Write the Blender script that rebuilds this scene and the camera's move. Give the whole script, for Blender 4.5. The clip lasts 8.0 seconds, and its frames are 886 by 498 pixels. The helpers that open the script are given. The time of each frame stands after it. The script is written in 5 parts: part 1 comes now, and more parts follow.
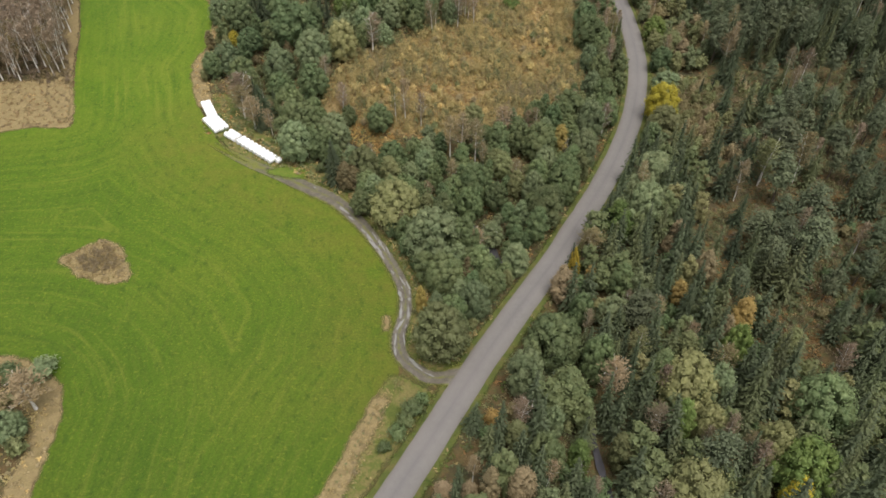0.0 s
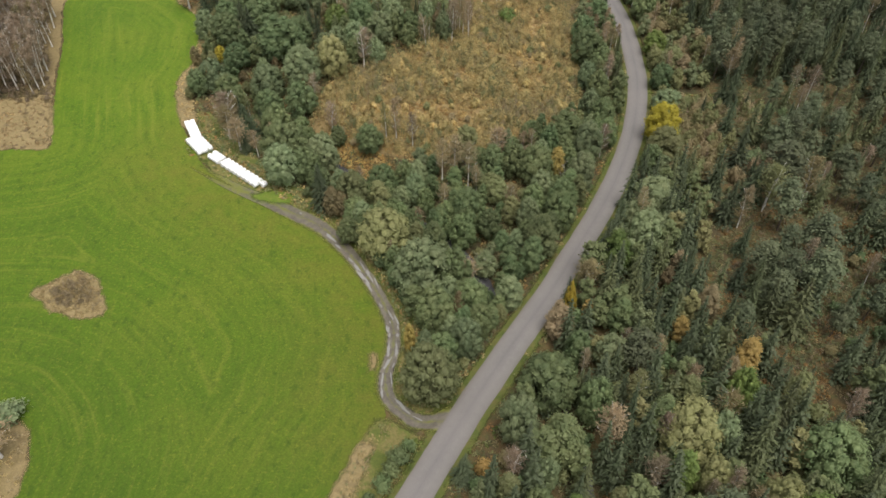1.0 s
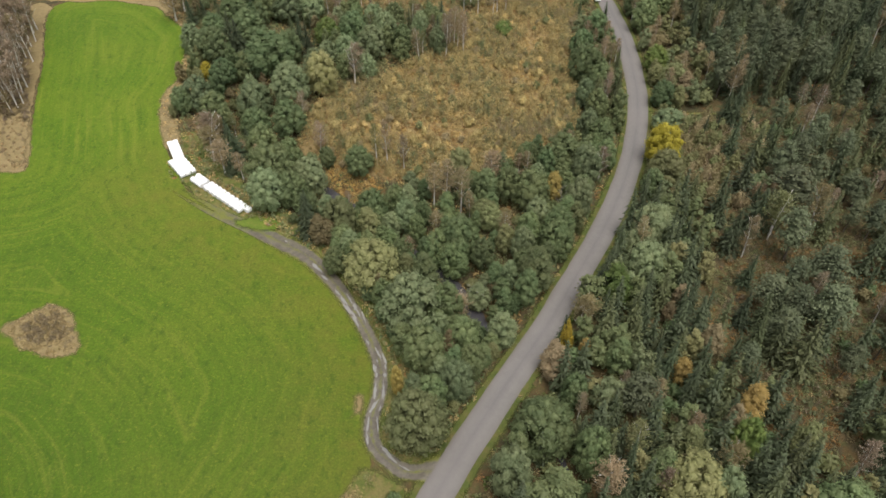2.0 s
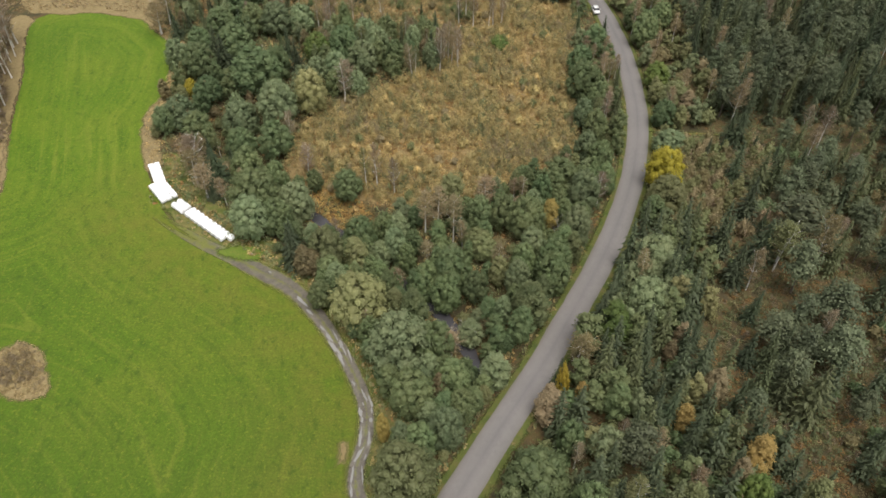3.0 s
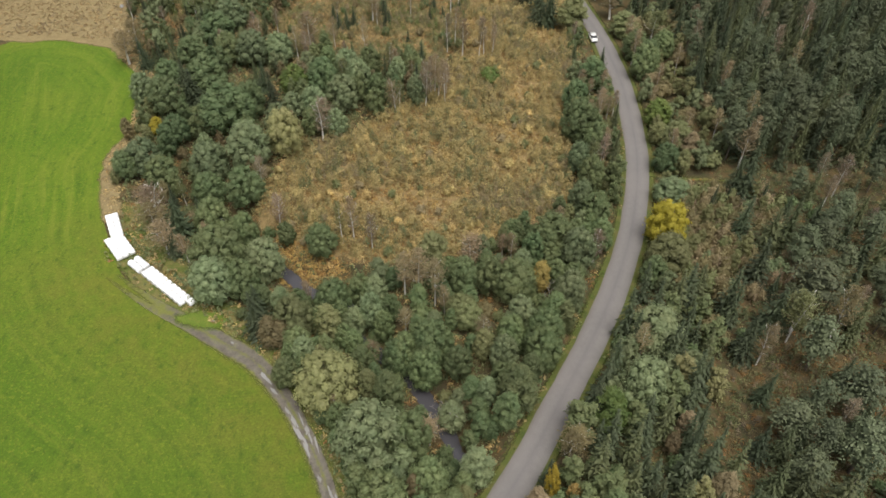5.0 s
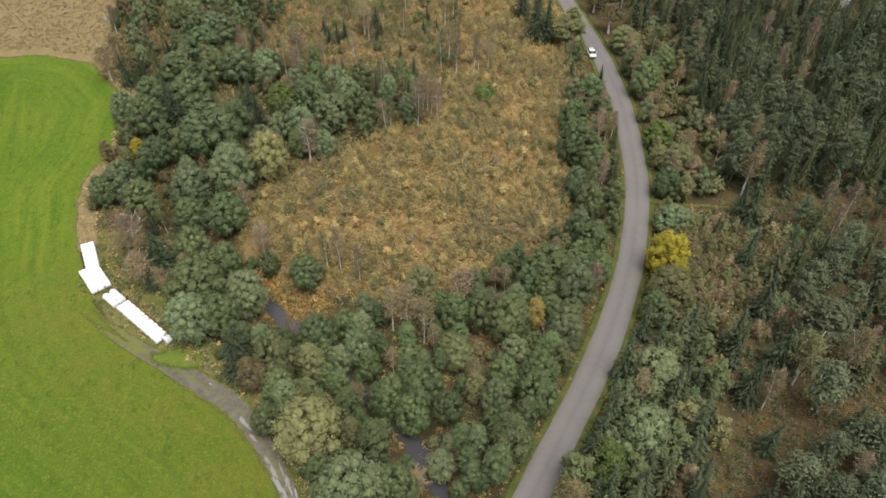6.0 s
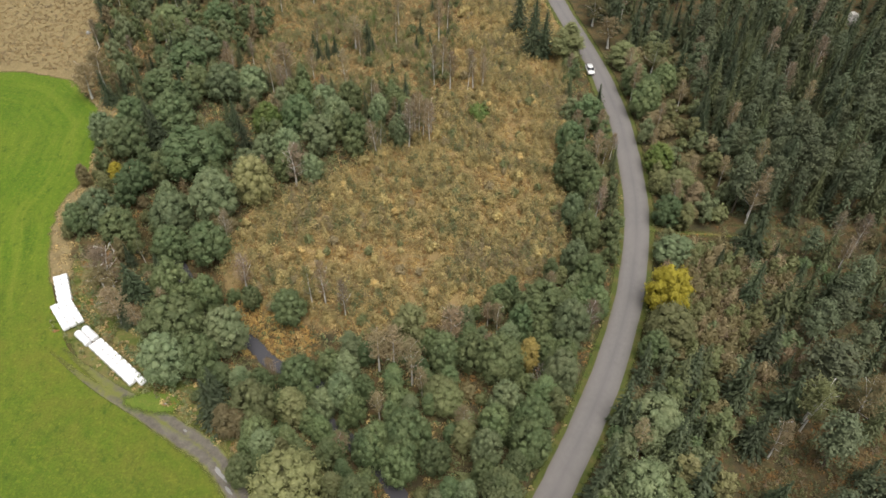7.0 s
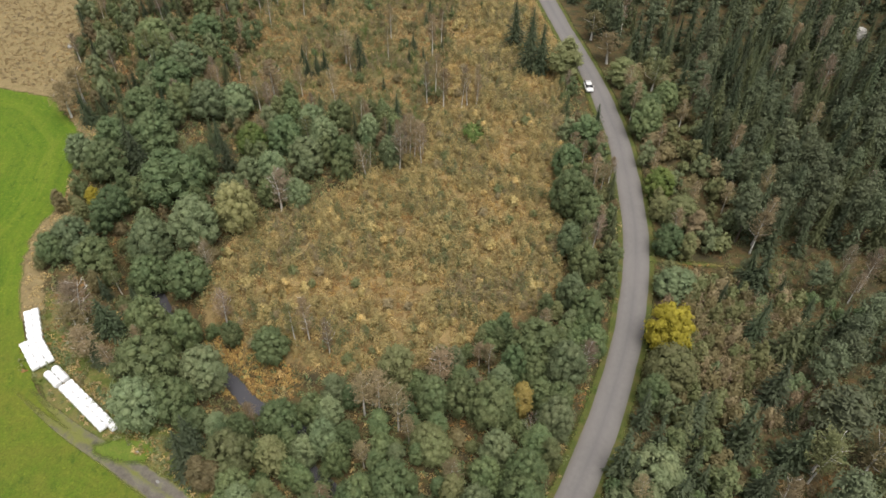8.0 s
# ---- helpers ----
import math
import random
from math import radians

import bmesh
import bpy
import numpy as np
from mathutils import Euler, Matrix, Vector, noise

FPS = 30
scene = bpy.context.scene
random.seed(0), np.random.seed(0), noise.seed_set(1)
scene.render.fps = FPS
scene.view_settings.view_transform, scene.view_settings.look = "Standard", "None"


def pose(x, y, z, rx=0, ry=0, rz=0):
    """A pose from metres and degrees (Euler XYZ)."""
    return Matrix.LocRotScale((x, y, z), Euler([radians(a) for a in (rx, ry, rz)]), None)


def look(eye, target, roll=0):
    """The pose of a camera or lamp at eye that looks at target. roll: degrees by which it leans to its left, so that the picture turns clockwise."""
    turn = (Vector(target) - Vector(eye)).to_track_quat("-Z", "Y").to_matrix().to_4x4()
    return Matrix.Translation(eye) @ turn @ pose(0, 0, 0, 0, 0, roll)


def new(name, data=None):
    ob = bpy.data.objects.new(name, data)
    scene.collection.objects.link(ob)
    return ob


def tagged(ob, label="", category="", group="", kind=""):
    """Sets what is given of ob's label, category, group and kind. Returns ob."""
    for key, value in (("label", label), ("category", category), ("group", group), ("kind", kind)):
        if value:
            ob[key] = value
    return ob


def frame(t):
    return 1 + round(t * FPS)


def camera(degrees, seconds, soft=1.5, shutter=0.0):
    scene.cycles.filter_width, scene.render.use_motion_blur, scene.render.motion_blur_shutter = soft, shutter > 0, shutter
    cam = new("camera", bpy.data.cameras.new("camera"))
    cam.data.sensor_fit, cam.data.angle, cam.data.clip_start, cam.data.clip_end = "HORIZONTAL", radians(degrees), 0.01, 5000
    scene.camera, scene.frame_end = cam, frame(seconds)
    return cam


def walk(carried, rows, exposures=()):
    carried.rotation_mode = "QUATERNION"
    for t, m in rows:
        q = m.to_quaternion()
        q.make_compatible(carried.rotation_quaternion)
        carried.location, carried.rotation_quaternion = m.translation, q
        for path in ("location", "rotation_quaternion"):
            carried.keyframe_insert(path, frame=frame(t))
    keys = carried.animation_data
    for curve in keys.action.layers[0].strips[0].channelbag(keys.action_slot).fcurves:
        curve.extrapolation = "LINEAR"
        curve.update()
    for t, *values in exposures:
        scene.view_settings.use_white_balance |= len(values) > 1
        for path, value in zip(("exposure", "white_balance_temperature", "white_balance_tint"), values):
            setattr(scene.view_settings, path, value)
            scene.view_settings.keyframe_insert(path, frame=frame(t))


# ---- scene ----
cam = camera(64.0, 8.0)
PATH = [
    (0, (-0.00, 0.00, 90.86), (-0.00, 72.17, 21.64), -0.20),
    (0.5, (0.84, 4.03, 90.81), (0.84, 76.22, 21.60), -0.20),
    (1, (1.78, 8.08, 90.86), (1.72, 80.25, 21.64), -0.25),
    (1.5, (2.69, 12.26, 91.04), (2.56, 84.31, 21.69), -0.26),
    (3, (5.03, 24.81, 91.42), (4.98, 96.60, 21.81), -0.13),
    (3.5, (5.89, 28.89, 91.46), (5.80, 100.64, 21.81), -0.09),
    (4, (6.73, 32.90, 91.40), (6.66, 104.68, 21.78), -0.05),
    (4.5, (7.52, 37.07, 91.41), (7.47, 108.81, 21.75), -0.04),
    (6, (9.84, 49.55, 91.72), (9.93, 121.11, 21.87), 0.17),
    (6.5, (10.72, 53.75, 91.79), (10.79, 125.25, 21.88), 0.19),
    (7, (11.63, 58.01, 91.85), (11.68, 129.45, 21.88), 0.24),
    (7.5, (12.43, 62.20, 91.94), (12.49, 133.54, 21.86), 0.32),
    (8, (13.26, 66.43, 92.04), (13.34, 137.67, 21.86), 0.38),
]
walk(cam, [(t, look(eye, target, roll)) for t, eye, target, roll in PATH])

# ---- world, sun, exposure ----
world = bpy.data.worlds.new("overcast_sky")
scene.world = world
world.use_nodes = True
wn = world.node_tree
sky = wn.nodes.new("ShaderNodeTexSky")
sky.sky_type = "NISHITA"
sky.sun_disc = False
sky.sun_elevation = radians(71.7)
sky.sun_rotation = radians(155.6)
sky.air_density, sky.dust_density, sky.ozone_density = 1.0, 4.0, 1.0
hsv = wn.nodes.new("ShaderNodeHueSaturation")
hsv.inputs["Saturation"].default_value = 0.22
wn.links.new(sky.outputs[0], hsv.inputs["Color"])
wn.links.new(hsv.outputs[0], wn.nodes["Background"].inputs["Color"])
wn.nodes["Background"].inputs["Strength"].default_value = 0.1
sun = new("sun", bpy.data.lights.new("sun", "SUN"))
sun.data.energy = 1.75
sun.data.angle = radians(42)
sun.data.color = (1.0, 0.94, 0.85)
sun.matrix_world = look((0, 0, 100), (-13, 28.6, 5))
scene.view_settings.exposure = 0.75


# ---- materials ----
def material(name):
    m = bpy.data.materials.new(name)
    m.use_nodes = True
    t = m.node_tree
    return m, t, t.nodes["Principled BSDF"]


def node(t, kind, **values):
    n = t.nodes.new("ShaderNode" + kind)
    for key, v in values.items():
        n.inputs[key.replace("_", " ")].default_value = v
    return n


def coords(t, sx=1.0, sy=1.0, sz=1.0, turn=0.0):
    g = t.nodes.new("ShaderNodeNewGeometry")
    mp = t.nodes.new("ShaderNodeMapping")
    mp.inputs["Scale"].default_value = (sx, sy, sz)
    mp.inputs["Rotation"].default_value = (0, 0, radians(turn))
    t.links.new(g.outputs["Position"], mp.inputs["Vector"])
    return mp.outputs[0]


def noise_tex(t, vec, scale, detail=4.0, rough=0.6):
    n = t.nodes.new("ShaderNodeTexNoise")
    n.inputs["Scale"].default_value, n.inputs["Detail"].default_value, n.inputs["Roughness"].default_value = scale, detail, rough
    if vec is not None:
        t.links.new(vec, n.inputs["Vector"])
    return n.outputs["Fac"]


def ramp(t, fac, stops):
    r = t.nodes.new("ShaderNodeValToRGB")
    el = r.color_ramp.elements
    while len(el) < len(stops):
        el.new(0.5)
    for e, (p, c) in zip(el, stops):
        e.position, e.color = p, (*c, 1)
    t.links.new(fac, r.inputs[0])
    return r.outputs[0]


def mix(t, a, b, fac, mode="MIX"):
    m = t.nodes.new("ShaderNodeMix")
    m.data_type, m.blend_type = "RGBA", mode
    for sock, v in ((m.inputs[6], a), (m.inputs[7], b), (m.inputs[0], fac)):
        if isinstance(v, bpy.types.NodeSocket):
            t.links.new(v, sock)
        elif isinstance(v, (int, float)):
            sock.default_value = v
        else:
            sock.default_value = (*v, 1)
    return m.outputs[2]


def bump(t, bsdf, height, strength, dist):
    b = t.nodes.new("ShaderNodeBump")
    b.inputs["Strength"].default_value, b.inputs["Distance"].default_value = strength, dist
    t.links.new(height, b.inputs["Height"])
    t.links.new(b.outputs[0], bsdf.inputs["Normal"])


def fraction(t, sock, lo, hi):
    m = t.nodes.new("ShaderNodeMapRange")
    m.inputs[1].default_value, m.inputs[2].default_value = lo, hi
    t.links.new(sock, m.inputs[0])
    return m.outputs[0]


def times(t, a, b):
    k = t.nodes.new("ShaderNodeMath")
    k.operation = "MULTIPLY"
    for s, v in zip(k.inputs, (a, b)):
        if isinstance(v, (int, float)):
            s.default_value = v
        else:
            t.links.new(v, s)
    return k.outputs[0]


def attribute(t, name):
    n = t.nodes.new("ShaderNodeAttribute")
    n.attribute_name = name
    return n.outputs["Fac"]


def ragged_edge(t, b, width, grain=1.6, less=None):
    """Lets the cover thin out towards its rim in tufts of its own."""
    sub = t.nodes.new("ShaderNodeMath")
    sub.operation = "SUBTRACT"
    t.links.new(attribute(t, "rim"), sub.inputs[0])
    t.links.new(times(t, noise_tex(t, coords(t), grain, 5.0, 0.7), width), sub.inputs[1])
    if less is not None:
        more = t.nodes.new("ShaderNodeMath")
        more.operation = "SUBTRACT"
        t.links.new(sub.outputs[0], more.inputs[0])
        t.links.new(less, more.inputs[1])
        sub = more
    ms = t.nodes.new("ShaderNodeMixShader")
    t.links.new(fraction(t, sub.outputs[0], -0.35 * width, 0.3 * width), ms.inputs[0])
    t.links.new(t.nodes.new("ShaderNodeBsdfTransparent").outputs[0], ms.inputs[1])
    t.links.new(b.outputs[0], ms.inputs[2])
    t.links.new(ms.outputs[0], t.nodes["Material Output"].inputs["Surface"])


def leaf_material(name, colour, other, through_light=0.38):
    """Leaves: colour varies from tree to tree and from leaf to leaf."""
    m, t, b = material(name)
    oi = t.nodes.new("ShaderNodeObjectInfo")
    ge = t.nodes.new("ShaderNodeNewGeometry")
    c = mix(t, colour, other, fraction(t, noise_tex(t, coords(t), 0.5, 3.0), 0.36, 0.64))
    hs = t.nodes.new("ShaderNodeHueSaturation")
    hue = t.nodes.new("ShaderNodeMapRange")
    hue.inputs[3].default_value, hue.inputs[4].default_value = 0.485, 0.515
    t.links.new(oi.outputs["Random"], hue.inputs[0])
    t.links.new(hue.outputs[0], hs.inputs["Hue"])
    val = t.nodes.new("ShaderNodeMapRange")
    val.inputs[3].default_value, val.inputs[4].default_value = 0.84, 1.16
    t.links.new(ge.outputs["Random Per Island"], val.inputs[0])
    tone = t.nodes.new("ShaderNodeMapRange")
    tone.inputs[3].default_value, tone.inputs[4].default_value = 0.78, 1.28
    fr = t.nodes.new("ShaderNodeMath")
    fr.operation = "FRACT"
    t.links.new(times(t, oi.outputs["Random"], 7.31), fr.inputs[0])
    t.links.new(fr.outputs[0], tone.inputs[0])
    t.links.new(times(t, val.outputs[0], tone.outputs[0]), hs.inputs["Value"])
    t.links.new(c, hs.inputs["Color"])
    t.links.new(hs.outputs[0], b.inputs["Base Color"])
    b.inputs["Roughness"].default_value = 0.62
    b.inputs["Specular IOR Level"].default_value = 0.3
    tr = t.nodes.new("ShaderNodeBsdfTranslucent")
    t.links.new(hs.outputs[0], tr.inputs["Color"])
    ms = t.nodes.new("ShaderNodeMixShader")
    ms.inputs[0].default_value = through_light
    t.links.new(b.outputs[0], ms.inputs[1])
    t.links.new(tr.outputs[0], ms.inputs[2])
    t.links.new(ms.outputs[0], t.nodes["Material Output"].inputs["Surface"])
    return m


LEAF = {
    "green": leaf_material("leaves_green", (0.1234, 0.1636, 0.07067), (0.1741, 0.2091, 0.09213)),
    "grey_green": leaf_material("leaves_grey_green", (0.1592, 0.202, 0.1018), (0.213, 0.2496, 0.1273)),
    "fresh_green": leaf_material("leaves_fresh_green", (0.1208, 0.1778, 0.04898), (0.1609, 0.208, 0.05832)),
    "dark_green": leaf_material("leaves_dark_green", (0.1099, 0.1567, 0.06949), (0.1524, 0.1958, 0.08864)),
    "olive": leaf_material("leaves_olive", (0.1723, 0.1887, 0.0811), (0.2091, 0.2152, 0.09819)),
    "lime_yellow": leaf_material("leaves_lime_yellow", (0.245, 0.25, 0.105), (0.275, 0.27, 0.12)),
    "yellow": leaf_material("leaves_yellow", (0.44, 0.35, 0.045), (0.48, 0.375, 0.055)),
    "orange": leaf_material("leaves_orange", (0.37, 0.27, 0.09), (0.4, 0.3, 0.1)),
    "tan": leaf_material("leaves_tan", (0.3115, 0.2459, 0.1421), (0.2677, 0.2152, 0.1257)),
    "brown": leaf_material("leaves_brown", (0.1828, 0.1564, 0.07885), (0.2254, 0.1824, 0.09117)),
    "grey_brown": leaf_material("twigs_grey_brown", (0.2369, 0.1859, 0.126), (0.2756, 0.2185, 0.149)),
    "spruce": leaf_material("needles_spruce", (0.04147, 0.05709, 0.02734), (0.0591, 0.075, 0.03645), 0.1),
    "spruce_olive": leaf_material("needles_olive", (0.06644, 0.08074, 0.03404), (0.08491, 0.09697, 0.042), 0.1),
    "pine": leaf_material("needles_pine", (0.07618, 0.0939, 0.0483), (0.1038, 0.121, 0.06375), 0.1),
    "rust": leaf_material("undergrowth_rust", (0.3188, 0.1738, 0.06828), (0.2677, 0.153, 0.06167)),
    "straw": leaf_material("grass_straw", (0.396, 0.3025, 0.1485), (0.33, 0.253, 0.121)),
    "gold": leaf_material("bracken_gold", (0.518, 0.3338, 0.1275), (0.448, 0.3014, 0.1148)),
    "sapling": leaf_material("sapling_olive", (0.2464, 0.1994, 0.0896), (0.5376, 0.42, 0.1904)),
    "scrub": leaf_material("scrub_olive_brown", (0.3024, 0.2128, 0.0952), (0.6272, 0.4592, 0.2072)),
    "verge": leaf_material("grass_verge", (0.085, 0.125, 0.022), (0.13, 0.135, 0.04)),
}


def bark_material(name, c1, c2, scale):
    m, t, b = material(name)
    v = coords(t, 1, 1, 0.35)
    f = noise_tex(t, v, scale, 5.0)
    t.links.new(ramp(t, f, [(0.35, c1), (0.65, c2)]), b.inputs["Base Color"])
    b.inputs["Roughness"].default_value = 0.85
    bump(t, b, f, 0.5, 0.02)
    return m


BARK = bark_material("bark_grey_brown", (0.07, 0.055, 0.04), (0.16, 0.13, 0.1), 9)
BIRCH_BARK = bark_material("bark_birch", (0.5, 0.48, 0.44), (0.78, 0.75, 0.7), 5)
DEAD_WOOD = bark_material("wood_bleached", (0.25, 0.23, 0.2), (0.42, 0.39, 0.35), 6)


def field_material():
    m, t, b = material("mown_grass")
    big = noise_tex(t, coords(t), 0.04, 3.0, 0.5)
    mid = noise_tex(t, coords(t), 0.4, 5.0, 0.65)
    fine = noise_tex(t, coords(t), 3.0, 6.0, 0.7)
    # swaths run alongside the field's edge
    sep = t.nodes.new("ShaderNodeSeparateXYZ")
    t.links.new(coords(t, 0.05, 0.05, 0.05), sep.inputs[0])
    com = t.nodes.new("ShaderNodeCombineXYZ")
    t.links.new(times(t, attribute(t, "edge"), 1.0), com.inputs[0])
    t.links.new(sep.outputs[0], com.inputs[1])
    t.links.new(sep.outputs[1], com.inputs[2])
    swath = noise_tex(t, com.outputs[0], 0.75, 4.0, 0.6)
    streak = noise_tex(t, coords(t, 1.2, 0.1, 1, -14), 1.0, 4.0, 0.65)
    c = ramp(t, big, [(0.34, (0.0499, 0.0946, 0.00645)), (0.5, (0.0602, 0.107, 0.00774)), (0.66, (0.0757, 0.114, 0.0103))])
    c = mix(t, c, (0.043, 0.0826, 0.00688), times(t, fraction(t, swath, 0.5, 0.72), 0.75))
    c = mix(t, c, (0.107, 0.133, 0.0189), times(t, fraction(t, swath, 0.46, 0.28), 0.75))
    c = mix(t, c, (0.107, 0.129, 0.0206), times(t, fraction(t, streak, 0.55, 0.85), 0.7))
    c = mix(t, c, (0.0361, 0.0731, 0.00774), times(t, fraction(t, mid, 0.54, 0.85), 0.8))
    dry = mix(t, (0.085, 0.112, 0.012), (0.1, 0.1, 0.02), mid)
    c = mix(t, c, dry, times(t, attribute(t, "wear"), fraction(t, noise_tex(t, coords(t), 0.18, 5.0, 0.7), 0.25, 0.6)))
    blot = noise_tex(t, coords(t, 1, 0.6, 1, 20), 0.75, 5.0, 0.7)
    c = mix(t, c, (0.031, 0.0654, 0.00602), times(t, fraction(t, blot, 0.54, 0.7), 0.75))
    tint = noise_tex(t, coords(t), 1.1, 3.0, 0.6)
    c = mix(t, c, (0.129, 0.138, 0.0258), times(t, fraction(t, tint, 0.64, 0.8), 0.5))
    lane = t.nodes.new("ShaderNodeMath")
    lane.operation = "SINE"
    wander = t.nodes.new("ShaderNodeMath")
    wander.operation = "MULTIPLY_ADD"
    t.links.new(attribute(t, "edge"), wander.inputs[0])
    wander.inputs[1].default_value = 2.3
    t.links.new(times(t, big, 9.0), wander.inputs[2])
    t.links.new(wander.outputs[0], lane.inputs[0])
    c = mix(t, c, (0.12, 0.142, 0.018), times(t, times(t, fraction(t, lane.outputs[0], 0.1, 1.0), fraction(t, mid, 0.42, 0.62)), 0.18))
    speck = noise_tex(t, coords(t), 1.7, 4.0, 0.7)
    c = mix(t, c, (0.145, 0.165, 0.022), times(t, fraction(t, speck, 0.54, 0.72), 0.65))
    c = mix(t, c, ramp(t, fine, [(0.25, (0.5, 0.5, 0.5)), (0.75, (1.5, 1.5, 1.4))]), 0.6, "MULTIPLY")
    # brightness put into the colour: dimmer in the south, rising steadily towards the north
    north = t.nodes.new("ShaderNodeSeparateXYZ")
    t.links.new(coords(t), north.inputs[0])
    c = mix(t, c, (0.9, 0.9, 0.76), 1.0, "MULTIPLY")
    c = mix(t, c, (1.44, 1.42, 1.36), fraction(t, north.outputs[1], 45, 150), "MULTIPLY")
    t.links.new(c, b.inputs["Base Color"])
    b.inputs["Roughness"].default_value = 0.75
    b.inputs["Specular IOR Level"].default_value = 0.2
    bump(t, b, fine, 0.6, 0.12)
    return m


def gravel_material():
    """Gravel with two pairs of packed wheel tracks and looser, darker crown and edges."""
    m, t, b = material("gravel_grey")
    u = attribute(t, "across")
    long = noise_tex(t, coords(t), 0.12, 3.0, 0.5)
    mid = noise_tex(t, coords(t), 1.3, 5.0, 0.65)
    fine = noise_tex(t, coords(t), 16.0, 5.0, 0.7)
    c = ramp(t, u, [(0.0, (0.126, 0.119, 0.100)), (0.1, (0.150, 0.141, 0.133)), (0.3, (0.169, 0.157, 0.150)), (0.44, (0.150, 0.141, 0.137)), (0.52, (0.133, 0.125, 0.123)),
                    (0.6, (0.152, 0.144, 0.138)), (0.78, (0.166, 0.153, 0.147)), (0.92, (0.146, 0.134, 0.126)), (1.0, (0.114, 0.105, 0.080))])
    c = mix(t, c, (0.133, 0.123, 0.120), times(t, fraction(t, mid, 0.4, 0.75), 0.7))
    c = mix(t, c, (0.180, 0.164, 0.157), times(t, fraction(t, long, 0.45, 0.7), 0.4))
    c = mix(t, c, ramp(t, fine, [(0.25, (0.65, 0.65, 0.65)), (0.75, (1.35, 1.35, 1.35))]), 0.6, "MULTIPLY")
    t.links.new(c, b.inputs["Base Color"])
    b.inputs["Roughness"].default_value = 0.85
    bump(t, b, fine, 0.5, 0.03)
    return m


def track_material():
    """Mud in two ruts, with grass coming in from the sides and along the middle."""
    m, t, b = material("track_mud")
    u = attribute(t, "across")
    mid = noise_tex(t, coords(t), 0.9, 5.0, 0.7)
    fine = noise_tex(t, coords(t), 7.0, 6.0, 0.7)
    mud = ramp(t, mid, [(0.3, (0.07, 0.06, 0.046)), (0.5, (0.115, 0.1, 0.08)), (0.7, (0.165, 0.15, 0.125))])
    green = mix(t, (0.095, 0.12, 0.013), (0.16, 0.15, 0.034), fine)
    grass = ramp(t, u, [(0.0, (1, 1, 1)), (0.16, (0.62, 0.62, 0.62)), (0.3, (0.1, 0.1, 0.1)), (0.42, (0.2, 0.2, 0.2)), (0.5, (0.4, 0.4, 0.4)), (0.58, (0.2, 0.2, 0.2)),
                        (0.7, (0.1, 0.1, 0.1)), (0.84, (0.62, 0.62, 0.62)), (1.0, (1, 1, 1))])
    ad = t.nodes.new("ShaderNodeMath")
    ad.operation = "ADD"
    t.links.new(grass, ad.inputs[0])
    t.links.new(mid, ad.inputs[1])
    more = t.nodes.new("ShaderNodeMath")
    more.operation = "ADD"
    t.links.new(ad.outputs[0], more.inputs[0])
    t.links.new(attribute(t, "fade"), more.inputs[1])
    c = mix(t, mud, green, fraction(t, more.outputs[0], 0.72, 1.02))
    c = mix(t, c, ramp(t, fine, [(0.25, (0.5, 0.5, 0.5)), (0.75, (1.4, 1.4, 1.4))]), 0.55, "MULTIPLY")
    t.links.new(c, b.inputs["Base Color"])
    b.inputs["Roughness"].default_value = 0.6
    bump(t, b, fine, 0.6, 0.06)
    ragged_edge(t, b, 1.5, 1.1, times(t, times(t, attribute(t, "fade"), grass), 18.0))
    return m


def soil_material(name, stops, scale=0.6, rough=0.9, fine_scale=6.0, relief=0.1, moss=None, contrast=0.65, edge=0.0):
    m, t, b = material(name)
    a = noise_tex(t, coords(t), scale, 5.0, 0.65)
    f = noise_tex(t, coords(t), fine_scale, 6.0, 0.7)
    c = ramp(t, a, stops)
    if moss:
        c = mix(t, c, moss, times(t, fraction(t, noise_tex(t, coords(t), 0.9, 5.0, 0.7), 0.48, 0.66), 0.8))
    c = mix(t, c, ramp(t, f, [(0.25, (0.35, 0.35, 0.35)), (0.75, (1.55, 1.55, 1.5))]), contrast, "MULTIPLY")
    t.links.new(c, b.inputs["Base Color"])
    b.inputs["Roughness"].default_value = rough
    b.inputs["Specular IOR Level"].default_value = 0.25
    bump(t, b, f, 0.7, relief)
    if edge:
        ragged_edge(t, b, edge)
    return m


GROUND = soil_material("forest_floor", [(0.3, (0.038, 0.034, 0.019)), (0.45, (0.07, 0.055, 0.028)), (0.56, (0.11, 0.072, 0.032)), (0.7, (0.075, 0.07, 0.028))], 0.35, 0.9, 3.5, 0.25, (0.06, 0.07, 0.024))
CLEARING = soil_material("clearing_floor", [(0.28, (0.16, 0.115, 0.052)), (0.45, (0.23, 0.165, 0.075)), (0.58, (0.28, 0.2, 0.092)), (0.75, (0.21, 0.165, 0.07))], 0.25, 0.9, 3.0, 0.2, (0.23, 0.175, 0.075), 0.3, 2.5)
HEATH_SOIL = soil_material("heath_floor", [(0.3, (0.11, 0.09, 0.04)), (0.5, (0.19, 0.145, 0.064)), (0.7, (0.15, 0.13, 0.052))], 0.3, 0.9, 3.0, 0.2, (0.11, 0.115, 0.04), 0.4, 2.5)
STRAW = soil_material("dry_grass", [(0.3, (0.165, 0.125, 0.06)), (0.5, (0.235, 0.18, 0.09)), (0.7, (0.195, 0.155, 0.07))], 0.6, 0.9, 4.0, 0.15, (0.17, 0.133, 0.058), 0.45, edge=1.3)
